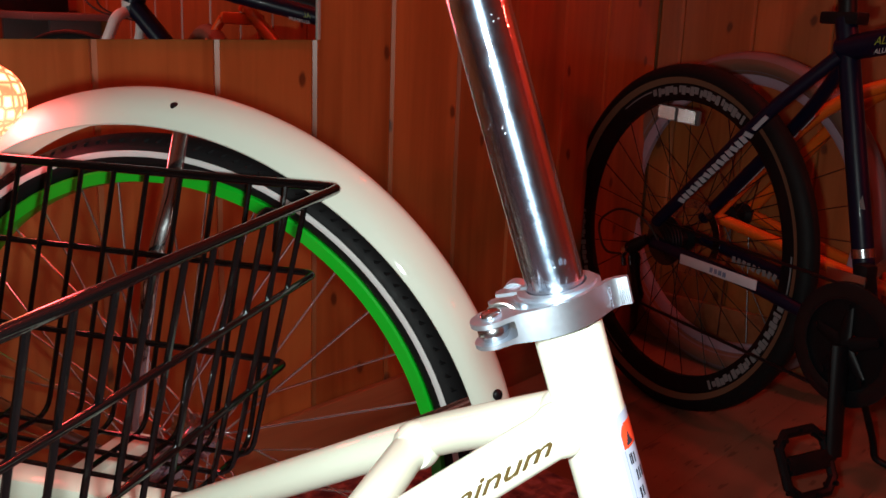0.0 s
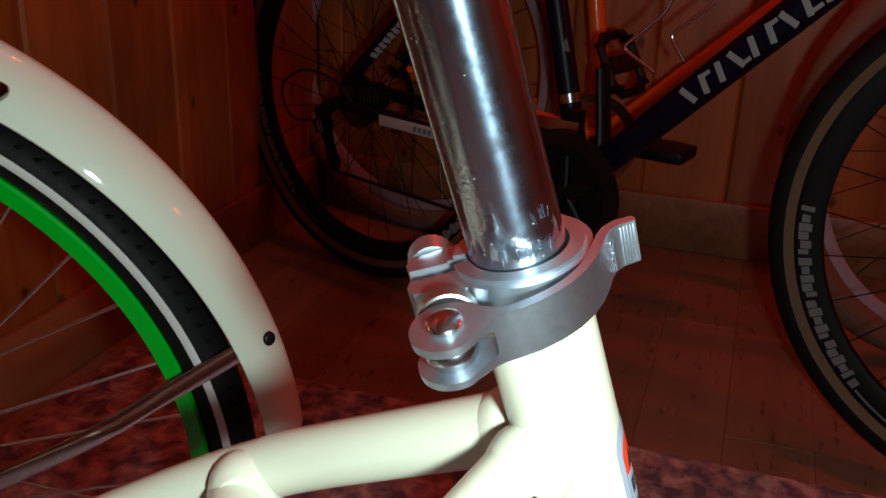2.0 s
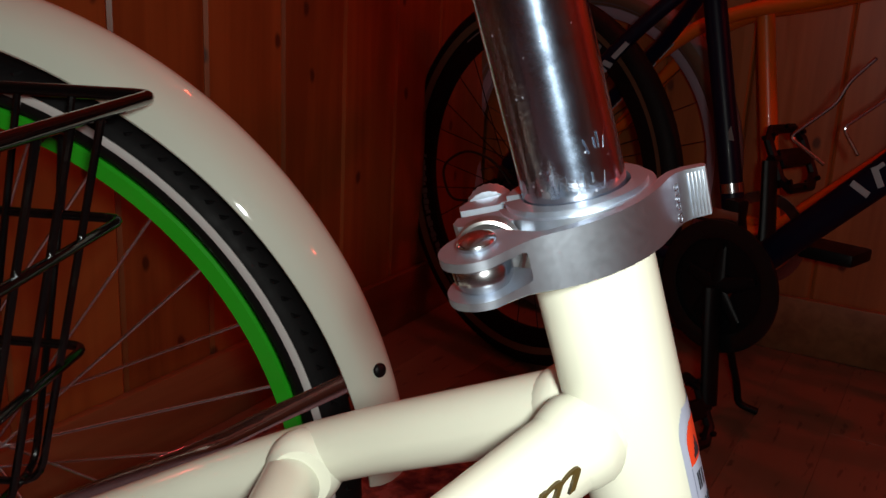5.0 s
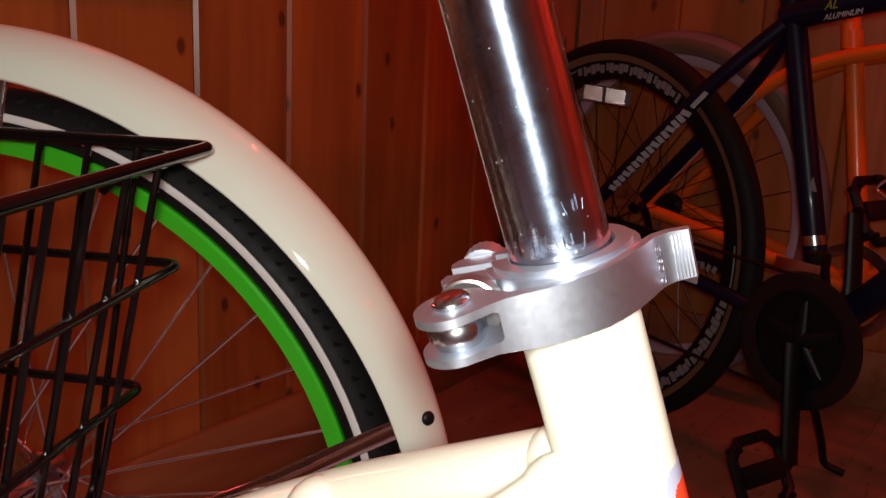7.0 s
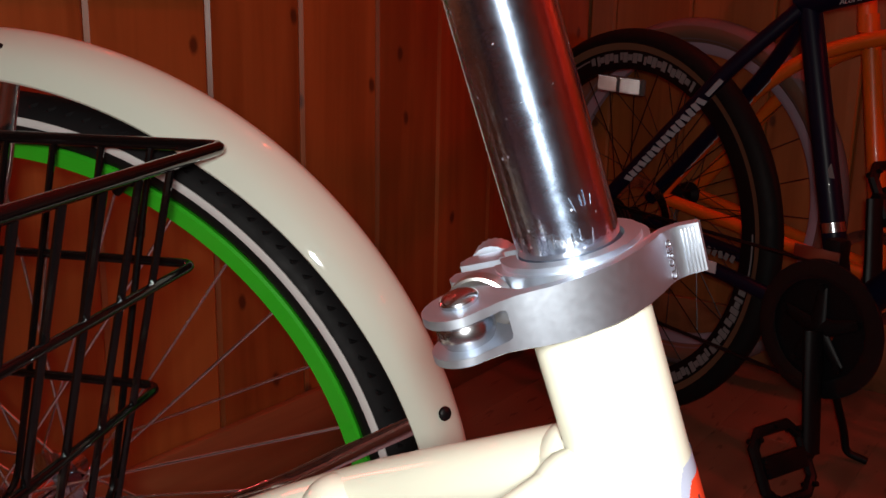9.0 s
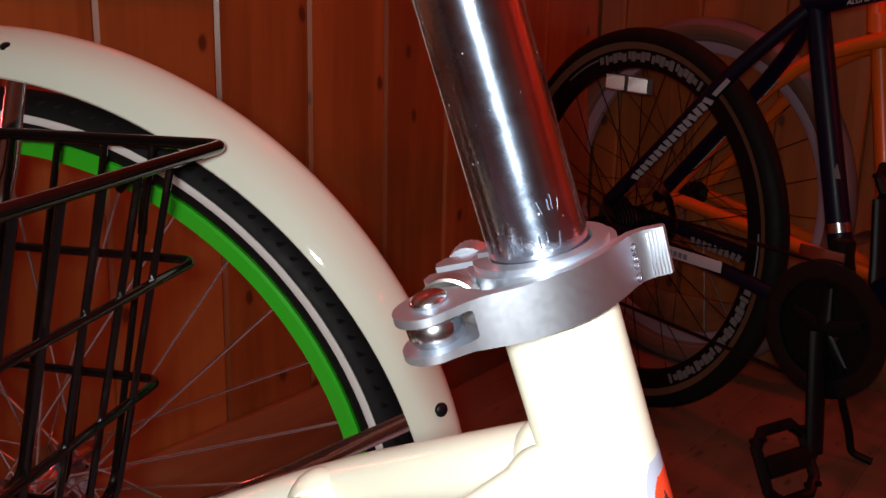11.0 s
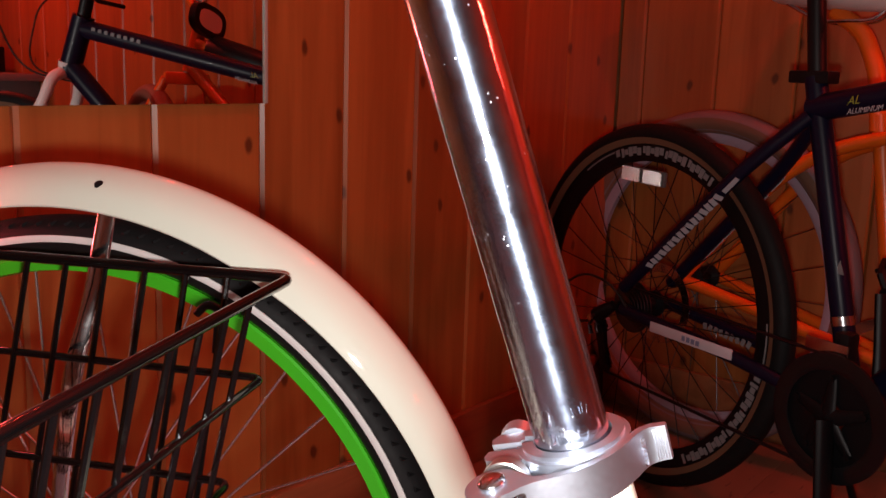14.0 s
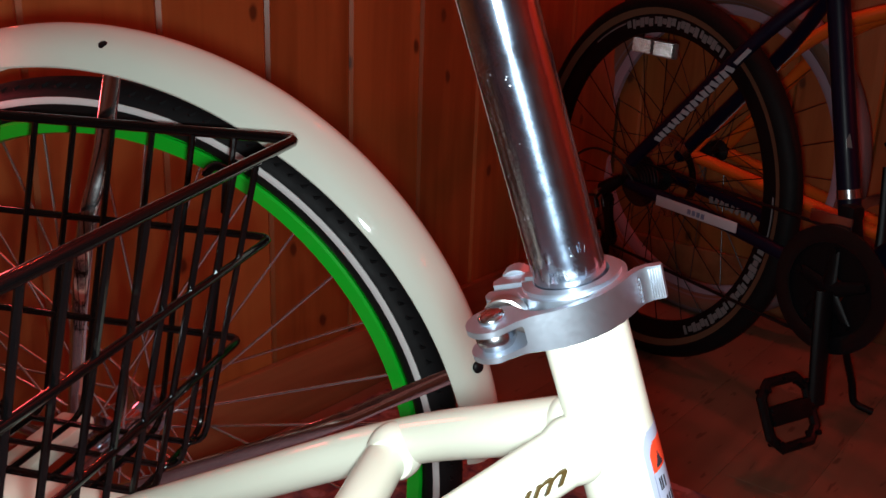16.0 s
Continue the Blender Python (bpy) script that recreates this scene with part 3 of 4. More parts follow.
tag_ob = tube_label(0.495, 0.5880, -46, 34, 0.01735, M_STICKER, "warning_label", trike, "grey-blue warning sticker")
for k, a0 in enumerate((-45.8, -45.2, -44.3, -43.1, -41.6, -39.7, -37.3, -34.0)):
    tube_label(0.5880 + 0.0010 * k, 0.5890 + 0.0010 * k, a0, 34 - (a0 + 46), 0.01735, M_STICKER, "label_corner", tag_ob)
tube_label(0.5785, 0.5860, -37, 27, 0.01750, M_STICKRED, "label_header", tag_ob)
for k, a0 in enumerate((-36.6, -35.7, -34.4, -32.7, -30.4, -27.2)):
    tube_label(0.5860 + 0.0008 * k, 0.5868 + 0.0008 * k, a0, 27 - (a0 + 37), 0.01750, M_STICKRED, "label_header", tag_ob)
for k in range(4):
    tube_label(0.5798 + 0.0015 * k, 0.5813 + 0.0015 * k, -29 + 2.2 * k, -13 - 2.2 * k, 0.01765, M_STICKBLK, "label_symbol", tag_ob)
tube_label(0.500, 0.5780, -37.5, -36.5, 0.01745, M_PRINT, "label_border", tag_ob)
for k, (a0, a1, z0, z1) in enumerate(((-31, -28, 0.5670, 0.5725), (-27, -23, 0.5670, 0.5725), (-20, -16, 0.5668, 0.5720), (-24, -20, 0.5580, 0.5635), (-17, -13, 0.5580, 0.5635), (-9, -3, 0.5580, 0.5635), (-27, -22, 0.5490, 0.5545), (-19, -14, 0.5490, 0.5545))):
    tube_label(z0 + 0.003, z1 + 0.003, a0, a1, 0.01748, M_STICKBLK, "print_bar", tag_ob)
for k in range(10):
    for q in range(4):
        a = -33 + 15 * q + 3 * ((k * 7 + q * 5) % 3)
        tube_label(0.5430 - 0.0046 * k, 0.5448 - 0.0046 * k, a, a + 7 + 2 * ((k * 3 + q) % 4), 0.01748, M_PRINT, "print_bar", tag_ob)

# the left wheel
HUB = V(-0.4448, 0.3740, 0.3275)
WHEEL = Matrix.Translation(HUB) @ pose(0, 0, 0, 1.5, 0, -1.33)
wheel = new("wheel")
wheel.parent, wheel.matrix_local = trike, WHEEL @ Matrix.Scale(0.99, 4)
wheel["label"] = "black whitewall tyre on a bright green rim"
part("tyre", revolve(round_profile(0.3195, 0.0175, 0.0215, 20), 144), M_RUBBER, wheel)
side = [(0.3165, -0.0212), (0.3195, -0.0223), (0.3225, -0.0220), (0.3225, -0.0205), (0.3165, -0.0205)]
part("whitewall_stripe", revolve(side, 144), M_WHITEWALL, wheel)
rim_p = [(0.3015, -0.0145), (0.3035, -0.0125), (0.3015, -0.010), (0.2960, -0.008), (0.2960, 0.008), (0.3015, 0.010), (0.3035, 0.0125), (0.3015, 0.0145), (0.2905, 0.0130), (0.2885, 0.006), (0.2885, -0.006), (0.2905, -0.0130)]
part("rim", revolve(rim_p, 144), M_GREEN, wheel)
tread = bmesh.new()
for k in range(150):
    a = 2 * math.pi * k / 150
    for s in (1, -1):
        m = Matrix.Rotation(-a, 4, "Y") @ Matrix.Translation((0.3312, s * 0.0125, 0)) @ Matrix.Rotation(s * 0.55, 4, "Y") @ Matrix.Rotation(s * 0.5, 4, "X")
        box((0.0020, 0.011, 0.0060), m=m, bm=tread)
tagged(part("tread", tread, M_RUBBER, wheel, smooth=0), kind="stuff")
part("hub", revolve([(0.004, -0.05), (0.012, -0.05), (0.012, -0.036), (0.028, -0.034), (0.028, -0.030), (0.013, -0.026), (0.011, 0.0), (0.013, 0.026), (0.028, 0.030), (0.028, 0.034), (0.012, 0.036), (0.012, 0.05), (0.004, 0.05)], 40), M_CHROME, wheel)
for k in range(36):
    s = 1 if k % 2 else -1
    a = 2 * math.pi * k / 36
    b = a + (0.75 if (k // 2) % 2 else -0.75)
    part("spoke", sweep([(0.026 * math.cos(b), s * 0.031, 0.026 * math.sin(b)), (0.289 * math.cos(a), s * 0.003, 0.289 * math.sin(a))], 0.0013, 8), M_SPOKE, wheel)
part("axle", sweep([HUB + V(0, -0.72, 0), HUB + V(0, 0.07, 0)], 0.008, 16), M_STEEL, trike)
near_side = [(0.3415, -0.0375), (0.3515, -0.0335), (0.3600, -0.0268), (0.3662, -0.0180), (0.3705, -0.0085), (0.3722, -0.0028)]
fen = near_side + [(r, -y) for r, y in near_side[::-1]]
fen_in = [(r - 0.0016, y * 0.955) for r, y in fen[::-1]]
shell = revolve(fen + fen_in, 120, 5.9, 205)
for v in shell.verts:
    # the side flange grows shallower towards the front end
    r, a = math.hypot(v.co.x, v.co.z), math.degrees(math.atan2(v.co.z, v.co.x))
    f = min(max((58 - a) / 40, 0.0), 1.1) * (0.3722 - r) / 0.0307 if -20 < a < 58 else 0.0
    v.co.x, v.co.z = v.co.x * (r + 0.0078 * f) / r, v.co.z * (r + 0.0078 * f) / r
    v.co.y *= 1 - 0.09 * f
fender = part("fender", shell, M_FENDER, trike, "glossy white curved metal mudguard")
fender.matrix_local = WHEEL @ Matrix.Translation((-0.0025, 0, 0.0055))


def fender_bolt(angle, y, r):
    a = radians(angle)
    bm = bmesh.new()
    bmesh.ops.create_uvsphere(bm, u_segments=16, v_segments=8, radius=0.0052)
    bm.transform(Matrix.Diagonal((0.5, 1, 1, 1)))
    ob = part("fender_bolt", bm, M_BLACK, trike)
    up = V(math.cos(a), 0, math.sin(a))
    n = (up * 0.75 + V(0, -0.65, 0)).normalized()
    ob.matrix_local = WHEEL @ frame_of(up * r + V(0, y, 0), n, V(0, 0, 1))


fender_bolt(85.1, -0.0240, 0.3650)
fender_bolt(19.6, -0.0180, 0.3690)


def strut(angle, drop, wide=0.0066, facing=(0.18, -0.89, 0.42), low=0.0):
    """A flat chromed stay from the axle to the mudguard, twisted near the tyre."""
    a = radians(angle)
    top, foot = 0.354 * V(math.cos(a), 0, math.sin(a)), Vector(drop)
    pts = [foot.lerp(top, f) + V(0, y, 0) for f, y in ((0, -0.056), (0.4, -0.055), (0.66 - low, -0.052), (0.74 - low, -0.047), (0.81 - low, -0.037), (0.90 - low, -0.029), (1.0, -0.0195))]
    bm, rings = bmesh.new(), []
    for i, (p, w) in enumerate(zip(pts, (0.0, 0.05, 0.5, 1.0, 1.0, 0.7, 0.1))):
        d = (pts[min(i + 1, 6)] - pts[max(i - 1, 0)]).normalized()
        n = V(0, -1, 0).lerp(Vector(facing), w)
        n = (n - d * n.dot(d)).normalized()
        side = d.cross(n)
        rings.append([bm.verts.new(p + wide * (math.cos(q) * side + 0.22 * math.sin(q) * n)) for q in [2 * math.pi * k / 16 for k in range(16)]])
    for r, q in zip(rings, rings[1:]):
        for k in range(16):
            bm.faces.new((r[k], r[(k + 1) % 16], q[(k + 1) % 16], q[k]))
    bm.faces.new(rings[0][::-1])
    bm.faces.new(rings[-1])
    bm.transform(WHEEL)
    return part("fender_stay", bm, M_POLISH, trike, "flat chromed mudguard stay")


strut(84.0, V(-0.016, 0, 0), 0.0078, (0.56, -0.80, 0.20), 0.10)
strut(19.5, V(0, 0, -0.045))
strut(165.0, V(0, 0, 0))

# the wire basket between the wheels
basket = thing("wire_basket", "large black coated wire basket behind the seat tube", "basket", TRIKE)
LEVELS = [(-0.234, 0.300, 0.636), (-0.249, 0.284, 0.563), (-0.267, 0.264, 0.487), (-0.284, 0.246, 0.412)]
BACK = [-0.74, -0.725, -0.708, -0.692]
for k, ((x, y, z), bx) in enumerate(zip(LEVELS[:3], BACK)):
    loop = [(x, y, z), (x, -y, z), (bx, -y, z), (bx, y, z)]
    cl = arc_path([Vector(loop[-1]).lerp(Vector(loop[0]), 0.5)] + [Vector(p) for p in loop] + [Vector(loop[-1]).lerp(Vector(loop[0]), 0.5)], 0.012, 4)[:-1]
    part("rim_wire" if k == 0 else "ring_wire", sweep(cl, 0.0042 if k == 0 else 0.0030, 10, closed=True), M_WIRE, basket)
(x0, y0, z0), (x3, y3, z3) = LEVELS[0], LEVELS[3]
for k in range(14):
    y = 0.229 - 0.0352 * k
    part("upright_wire", sweep(arc_path([(x0, y, z0), (x3, y, z3), (BACK[3], y, z3), (BACK[0], y, z0)], 0.016, 4), 0.0024, 8), M_WIRE, basket)
for k in range(13):
    x = x0 - 0.0497 - 0.0339 * k
    part("upright_wire", sweep(arc_path([(x, y0, z0), (x - 0.012, y3, z3), (x - 0.012, -y3, z3), (x, -y0, z0)], 0.016, 4), 0.0024, 8), M_WIRE, basket)
part("basket_hook", sweep(arc_path([(-0.309, 0.298, 0.603), (-0.301, 0.2985, 0.6115), (-0.290, 0.298, 0.609), (-0.2925, 0.296, 0.575)], 0.006, 5), 0.0033, 10), M_BLACK, basket, "short black hook")
for k in range(3):
    y = -0.16 + 0.16 * k
    part("floor_wire", sweep([(x3 - 0.01, y, z3 - 0.004), (BACK[3] + 0.01, y, z3 - 0.004)], 0.0028, 8), M_WIRE, basket)


# ---- bicycles along the east wall ----
def bike_wheel(parent, hub, R, tyre_r, tyre_mat, rim_mat, rim_depth, spoke_mat, n_spokes=28, turn=0.0, side_mat=None, decals=False, name="wheel", balloon=False):
    w = new(name)
    w.parent = parent
    w.matrix_local = Matrix.Translation(hub) @ Matrix.Rotation(radians(turn), 4, "Z")
    part("tyre", revolve(round_profile(R - tyre_r, tyre_r, tyre_r, 14), 96), tyre_mat, w)
    ro = R - 2 * tyre_r + 0.004
    if balloon:
        for s in (1, -1):
            part("sidewall", revolve([(ro, s * 0.0145), (ro + 0.011, s * 0.0245), (ro + 0.022, s * 0.0268), (ro + 0.031, s * 0.0254), (ro + 0.030, s * 0.0235), (ro, s * 0.0125)], 96), side_mat, w)
    elif side_mat:
        for s in (1, -1):
            part("sidewall", revolve([(ro, s * 0.0135), (ro + 0.012, s * (tyre_r * 0.93)), (ro + 0.012, s * (tyre_r * 0.93 + 0.0008)), (ro, s * 0.0150)], 96), side_mat, w)
    part("rim", revolve([(ro, -0.011), (ro, 0.011), (ro - rim_depth * 0.6, 0.0115), (ro - rim_depth, 0.006), (ro - rim_depth, -0.006), (ro - rim_depth * 0.6, -0.0115)], 96), rim_mat, w)
    if decals:
        for c in (85, 205, 325):
            for j in range(22):
                a = c - 26 + 2.3 * j
                q1, q0 = ro - 0.0225 + 0.004 * (j % 2), ro - 0.005 - 0.003 * (j % 3 == 1)
                part("rim_decal", revolve([(q0, -0.0119), (q0, -0.0124), (q1, -0.0126), (q1, -0.0119)], 2, a, a + (2.05 if j % 5 else 1.3)), M_RIMDECAL, w, smooth=0)
            part("rim_decal", revolve([(ro - 0.006, -0.0119), (ro - 0.006, -0.0123), (ro - 0.009, -0.0124), (ro - 0.009, -0.0119)], 10, c + 25, c + 42), M_RIMDECAL, w, smooth=0)
    part("hub", revolve([(0.005, -0.055), (0.014, -0.055), (0.014, -0.034), (0.026, -0.030), (0.026, -0.026), (0.012, -0.02), (0.012, 0.02), (0.026, 0.026), (0.026, 0.030), (0.014, 0.034), (0.014, 0.055), (0.005, 0.055)], 24), M_BLACK, w)
    for k in range(n_spokes):
        s = 1 if k % 2 else -1
        a = 2 * math.pi * k / n_spokes
        b = a + (0.7 if (k // 2) % 2 else -0.7)
        part("spoke", sweep([(0.024 * math.cos(b), s * 0.028, 0.024 * math.sin(b)), ((ro - rim_depth) * math.cos(a), s * 0.003, (ro - rim_depth) * math.sin(a))], 0.0010, 5), spoke_mat, w)
    return w


def reflector(parent, place, turn=0.0):
    m = Matrix.Translation(place) @ Matrix.Rotation(radians(turn), 4, "Y")
    ob = part("wheel_reflector", box((0.116, 0.009, 0.030), (0, 0.005, 0), 0.004), M_SMOKE, parent, "clear plastic reflector")
    ob.matrix_local = m
    step = 0.0050
    rise, deep = step * math.sqrt(0.75), step / math.sqrt(6)
    for side in (-1, 1):
        # a field of small cube corners that send the light back
        bm = bmesh.new()
        for row in range(6):
            z0 = -3 * rise + row * rise
            for col in range(10):
                x0 = side * 0.0295 - 0.0255 + col * step + (0.5 * step if row % 2 else 0.0) - 0.25 * step
                lean = -0.5 * step if row % 2 else 0.5 * step
                base = [(x0, z0), (x0 + step, z0), (x0 + step + lean, z0 + rise), (x0 + lean, z0 + rise)]
                halves = ((0, 1, 3), (1, 2, 3)) if lean > 0 else ((0, 1, 2), (0, 2, 3))
                for tri in halves:
                    c = [V(base[k][0], -0.0045, base[k][1]) for k in tri]
                    top = (c[0] + c[1] + c[2]) / 3 + V(0, deep, 0)
                    for k in range(3):
                        bm.faces.new([bm.verts.new(q) for q in (c[k], c[(k + 1) % 3], top)])
        part("lens", bm, M_REFLECT, ob, smooth=0)


def saddle(parent, rear, nose, z, mat):
    bm = bmesh.new()
    n, cols = 12, []
    for k in range(n + 1):
        f = k / n
        x = rear + (nose - rear) * f
        w = 0.078 * (1 - f) ** 0.7 + 0.018 if f > 0.12 else 0.06 + 0.18 * f
        if k == n:
            w = 0.008
        zz = z + 0.018 * (1 - f) ** 2 - 0.006 * f
        cols.append([bm.verts.new((x, w * math.sin(t), zz + (0.022 if math.cos(t) > 0 else 0.03) * math.cos(t))) for t in [2 * math.pi * j / 16 for j in range(16)]])
    for c, e in zip(cols, cols[1:]):
        for j in range(16):
            bm.faces.new((c[j], c[(j + 1) % 16], e[(j + 1) % 16], e[j]))
    bm.faces.new(cols[0][::-1])
    bm.faces.new(cols[-1])
    s = part("saddle", bm, mat, parent)
    for y in (0.022, -0.022):
        part("saddle_rail", sweep(arc_path([(rear + 0.03, y, z - 0.015), (rear + 0.10, y, z - 0.05), (nose - 0.07, y * 0.6, z - 0.05), (nose - 0.04, y * 0.3, z - 0.02)], 0.02), 0.0035, 8), M_STEEL, parent)
    return s


# the dark bike: origin under its rear hub, X forward
DARK = pose(1.9206, 0.8296, 0, -0.84, 0, -109.88)
dark = thing("bicycle", "midnight-blue mountain bicycle with white decals leaning by the wall", "bicycle", DARK)
RH, BB, ST, HT0, HT1, FH = V(0, 0, 0.352), V(0.473, 0, 0.288), V(0.337, 0, 0.798), V(0.955, 0, 0.755), V(0.907, 0, 0.895), V(1.145, -0.011, 0.352)
rear = bike_wheel(dark, RH, 0.352, 0.021, M_RUBBER, M_BLACK, 0.034, M_BLACK, 28, 0, M_TAN, True, "rear_wheel")
front = bike_wheel(dark, FH, 0.352, 0.021, M_RUBBER, M_BLACK, 0.034, M_BLACK, 28, 5, M_TAN, True, "front_wheel")
reflector(rear, (-0.027, -0.006, 0.250), 2)
reflector(front, (-0.057, -0.006, -0.251), 13)
part("seat_tube", sweep([BB, ST], 0.0175, 20), M_NAVY, dark)
part("top_tube", sweep([ST - V(0, 0, 0.050), HT1 - V(0, 0, 0.03)], [0.021, 0.023], 20), M_NAVY, dark)
part("down_tube", sweep([BB + V(0.0, 0, 0.01), HT0 + V(-0.005, 0, 0.02)], [0.022, 0.026], 20), M_NAVY, dark)
part("head_tube", sweep([HT0, HT1], 0.027, 20), M_NAVY, dark)
for s in (1, -1):
    part("seat_stay", sweep(arc_path([(0.005, s * 0.062, 0.392), (0.255, s * 0.050, 0.646), (0.345, s * 0.012, 0.738)], 0.06), 0.0122, 14), M_NAVY, dark)
    part("chain_stay", sweep(arc_path([(0.005, s * 0.062, 0.350), (0.27, s * 0.052, 0.330), (0.45, s * 0.02, 0.288)], 0.06), 0.0120, 14), M_NAVY, dark)
    # pale bars in place of the maker's name
    d = V(0.250, -s * 0.012, 0.254).normalized()
    n = V(0.607, s * 0.646, -0.461)
    n = (n - d * n.dot(d)).normalized()
    side_up = d.cross(n) * s
    for k in range(16):
        c = V(0.068 + 0.0094 * k, s * (0.0590 - 0.00045 * k), 0.456 + 0.00955 * k) + n * 0.0124
        m = frame_of(c, d, side_up) @ Matrix.Rotation(radians(14 if k % 3 else -10), 4, "Y")
        part("stay_decal", box((0.0094, 0.0016, 0.0125 + 0.0002 * k), m=m), M_DECAL, dark, smooth=0)
    part("stay_decal", box((0.036, 0.0016, 0.0080), m=frame_of(V(0.232, s * 0.0511, 0.6225) + n * 0.0124, d, side_up)), M_DECAL, dark, smooth=0)
    part("fork_leg", sweep(arc_path([FH + V(0, s * 0.062, 0), FH + V(-0.075, s * 0.066, 0.20), HT0 + V(0.028, s * 0.068, -0.075), HT0 + V(0.010, s * 0.052, -0.010), HT0 + V(0.002, s * 0.010, 0.004)], 0.05, 7), 0.0145, 16), M_SADDLE, dark, "white fork leg")
part("chain_guard_sticker", box((0.190, 0.003, 0.019), m=frame_of(V(0.187, -0.0675, 0.337), V(1, 0.03, -0.02), V(0, 0, 1)), bevel=0.0012), M_GUARD, dark, "white chainstay protector")
for k in range(4):
    part("sticker_print", box((0.007, 0.0012, 0.009), m=frame_of(V(0.175 + 0.011 * k, -0.0696, 0.337 - 0.0003 * k), V(1, 0.03, -0.02), V(0, 0, 1))), M_PRINT, dark, smooth=0)
for f in (1, -1):
    for k in range(11):
        c = BB.lerp(HT0, 0.36 + 0.043 * k) + V(0, f * 0.0258, 0.012)
        m = frame_of(c, HT0 - BB, V(0.25, 0, 1))
        part("tube_decal", box((0.0095, 0.002, 0.029), m=m @ Matrix.Rotation(radians(14 if k % 3 else -20), 4, "Y"), bevel=0.0008), M_DECAL, dark, smooth=0)
        if k % 2:
            part("tube_decal", box((0.017, 0.002, 0.006), m=m @ Matrix.Translation((0.009, f * -0.0003, 0.010 if k % 4 == 1 else -0.010)), bevel=0.0008), M_DECAL, dark, smooth=0)
    for k in range(8):
        c = (ST - V(0, 0, 0.050)).lerp(HT1 - V(0, 0, 0.03), 0.70 + 0.032 * k) + V(0, f * 0.0222, 0.006)
        part("tube_decal", box((0.011, 0.002, 0.009), m=frame_of(c, HT1 - ST, V(0, 0, 1)), bevel=0.0006), M_RIMDECAL, dark, smooth=0)
lettering("tube_word", "ALUMINUM", 0.0115, M_WHITE, dark, frame_of(V(0.445, -0.0225, 0.752), V(1, 0, 0.17), V(0, -1, 0.0)) @ pose(0, 0, 0, 0, 0, 0), 0.0003, 0.3)
lettering("tube_word", "AL", 0.018, M_LIME, dark, frame_of(V(0.424, -0.0225, 0.7645), V(1, 0, 0.17), V(0, -1, 0.0)), 0.0003, 0.4)
part("fork_crown", sweep([HT0 + V(0.004, 0, -0.004), HT0 + V(-0.004, 0, 0.026)], [0.024, 0.029], 20), M_SADDLE, dark)
part("seat_post", sweep([ST - (BB - ST).normalized() * -0.02, ST + V(-0.035, 0, 0.27)], 0.0145, 20), M_BLACK, dark)
part("seat_post_clamp", bevelled(box((0.075, 0.03, 0.02), ST + V(-0.004, 0, 0.0)), 0.004), M_BLACK, dark)
part("steerer_spacers", sweep([HT1, HT1 + V(-0.02, 0, 0.07)], 0.017, 16), M_BLACK, dark)
part("stem", sweep([HT1 + V(-0.02, 0, 0.06), HT1 + V(0.06, 0.0, 0.085)], 0.016, 14), M_BLACK, dark)
BAR = HT1 + V(0.06, 0, 0.085)
part("handlebar", sweep(arc_path([BAR + V(-0.05, -0.31, 0.02), BAR + V(0, -0.1, 0.01), BAR, BAR + V(0, 0.1, 0.01), BAR + V(-0.05, 0.31, 0.02)], 0.05), 0.0125, 14), M_BLACK, dark)
for s in (1, -1):
    part("grip", sweep([BAR + V(-0.05, s * 0.315, 0.02), BAR + V(-0.03, s * 0.20, 0.016)], 0.016, 14), M_RUBBER, dark)
    part("brake_lever", sweep(arc_path([BAR + V(-0.01, s * 0.17, 0.0), BAR + V(0.05, s * 0.19, -0.03), BAR + V(0.02, s * 0.28, -0.04)], 0.02), 0.006, 8), M_BLACK, dark)
    part("cable", sweep(arc_path([BAR + V(0.02, s * 0.16, 0.0), BAR + V(0.15, s * 0.10, -0.03), BAR + V(0.13, s * 0.01, -0.22), HT0 + V(-0.03, s * 0.03, -0.02)], 0.12, 8), 0.0025, 6), M_CABLE, dark)
part("chainring", revolve([(0.095, -0.055), (0.095, -0.050), (0.024, -0.050), (0.024, -0.055)], 64), M_BLACK, dark).location = BB
part("chain_guard", revolve([(0.098, -0.0565), (0.101, -0.0565), (0.101, -0.0615), (0.080, -0.0635), (0.074, -0.0615), (0.074, -0.059), (0.098, -0.059)], 64), M_GUARDBLACK, dark).location = BB
for k in range(5):
    a = radians(72 * k + 20)
    tip = BB + V(0.062 * math.cos(a), -0.057, 0.062 * math.sin(a))
    part("spider_arm", sweep([BB + V(0, -0.062, 0), tip], [0.014, 0.008], 10, flat=0.4, turn=(0, 1, 0)), M_BLACK, dark)
    part("chainring_bolt", sweep([tip + V(0, -0.006, 0), tip + V(0, 0.004, 0)], 0.0055, 12), M_BLACK, dark)


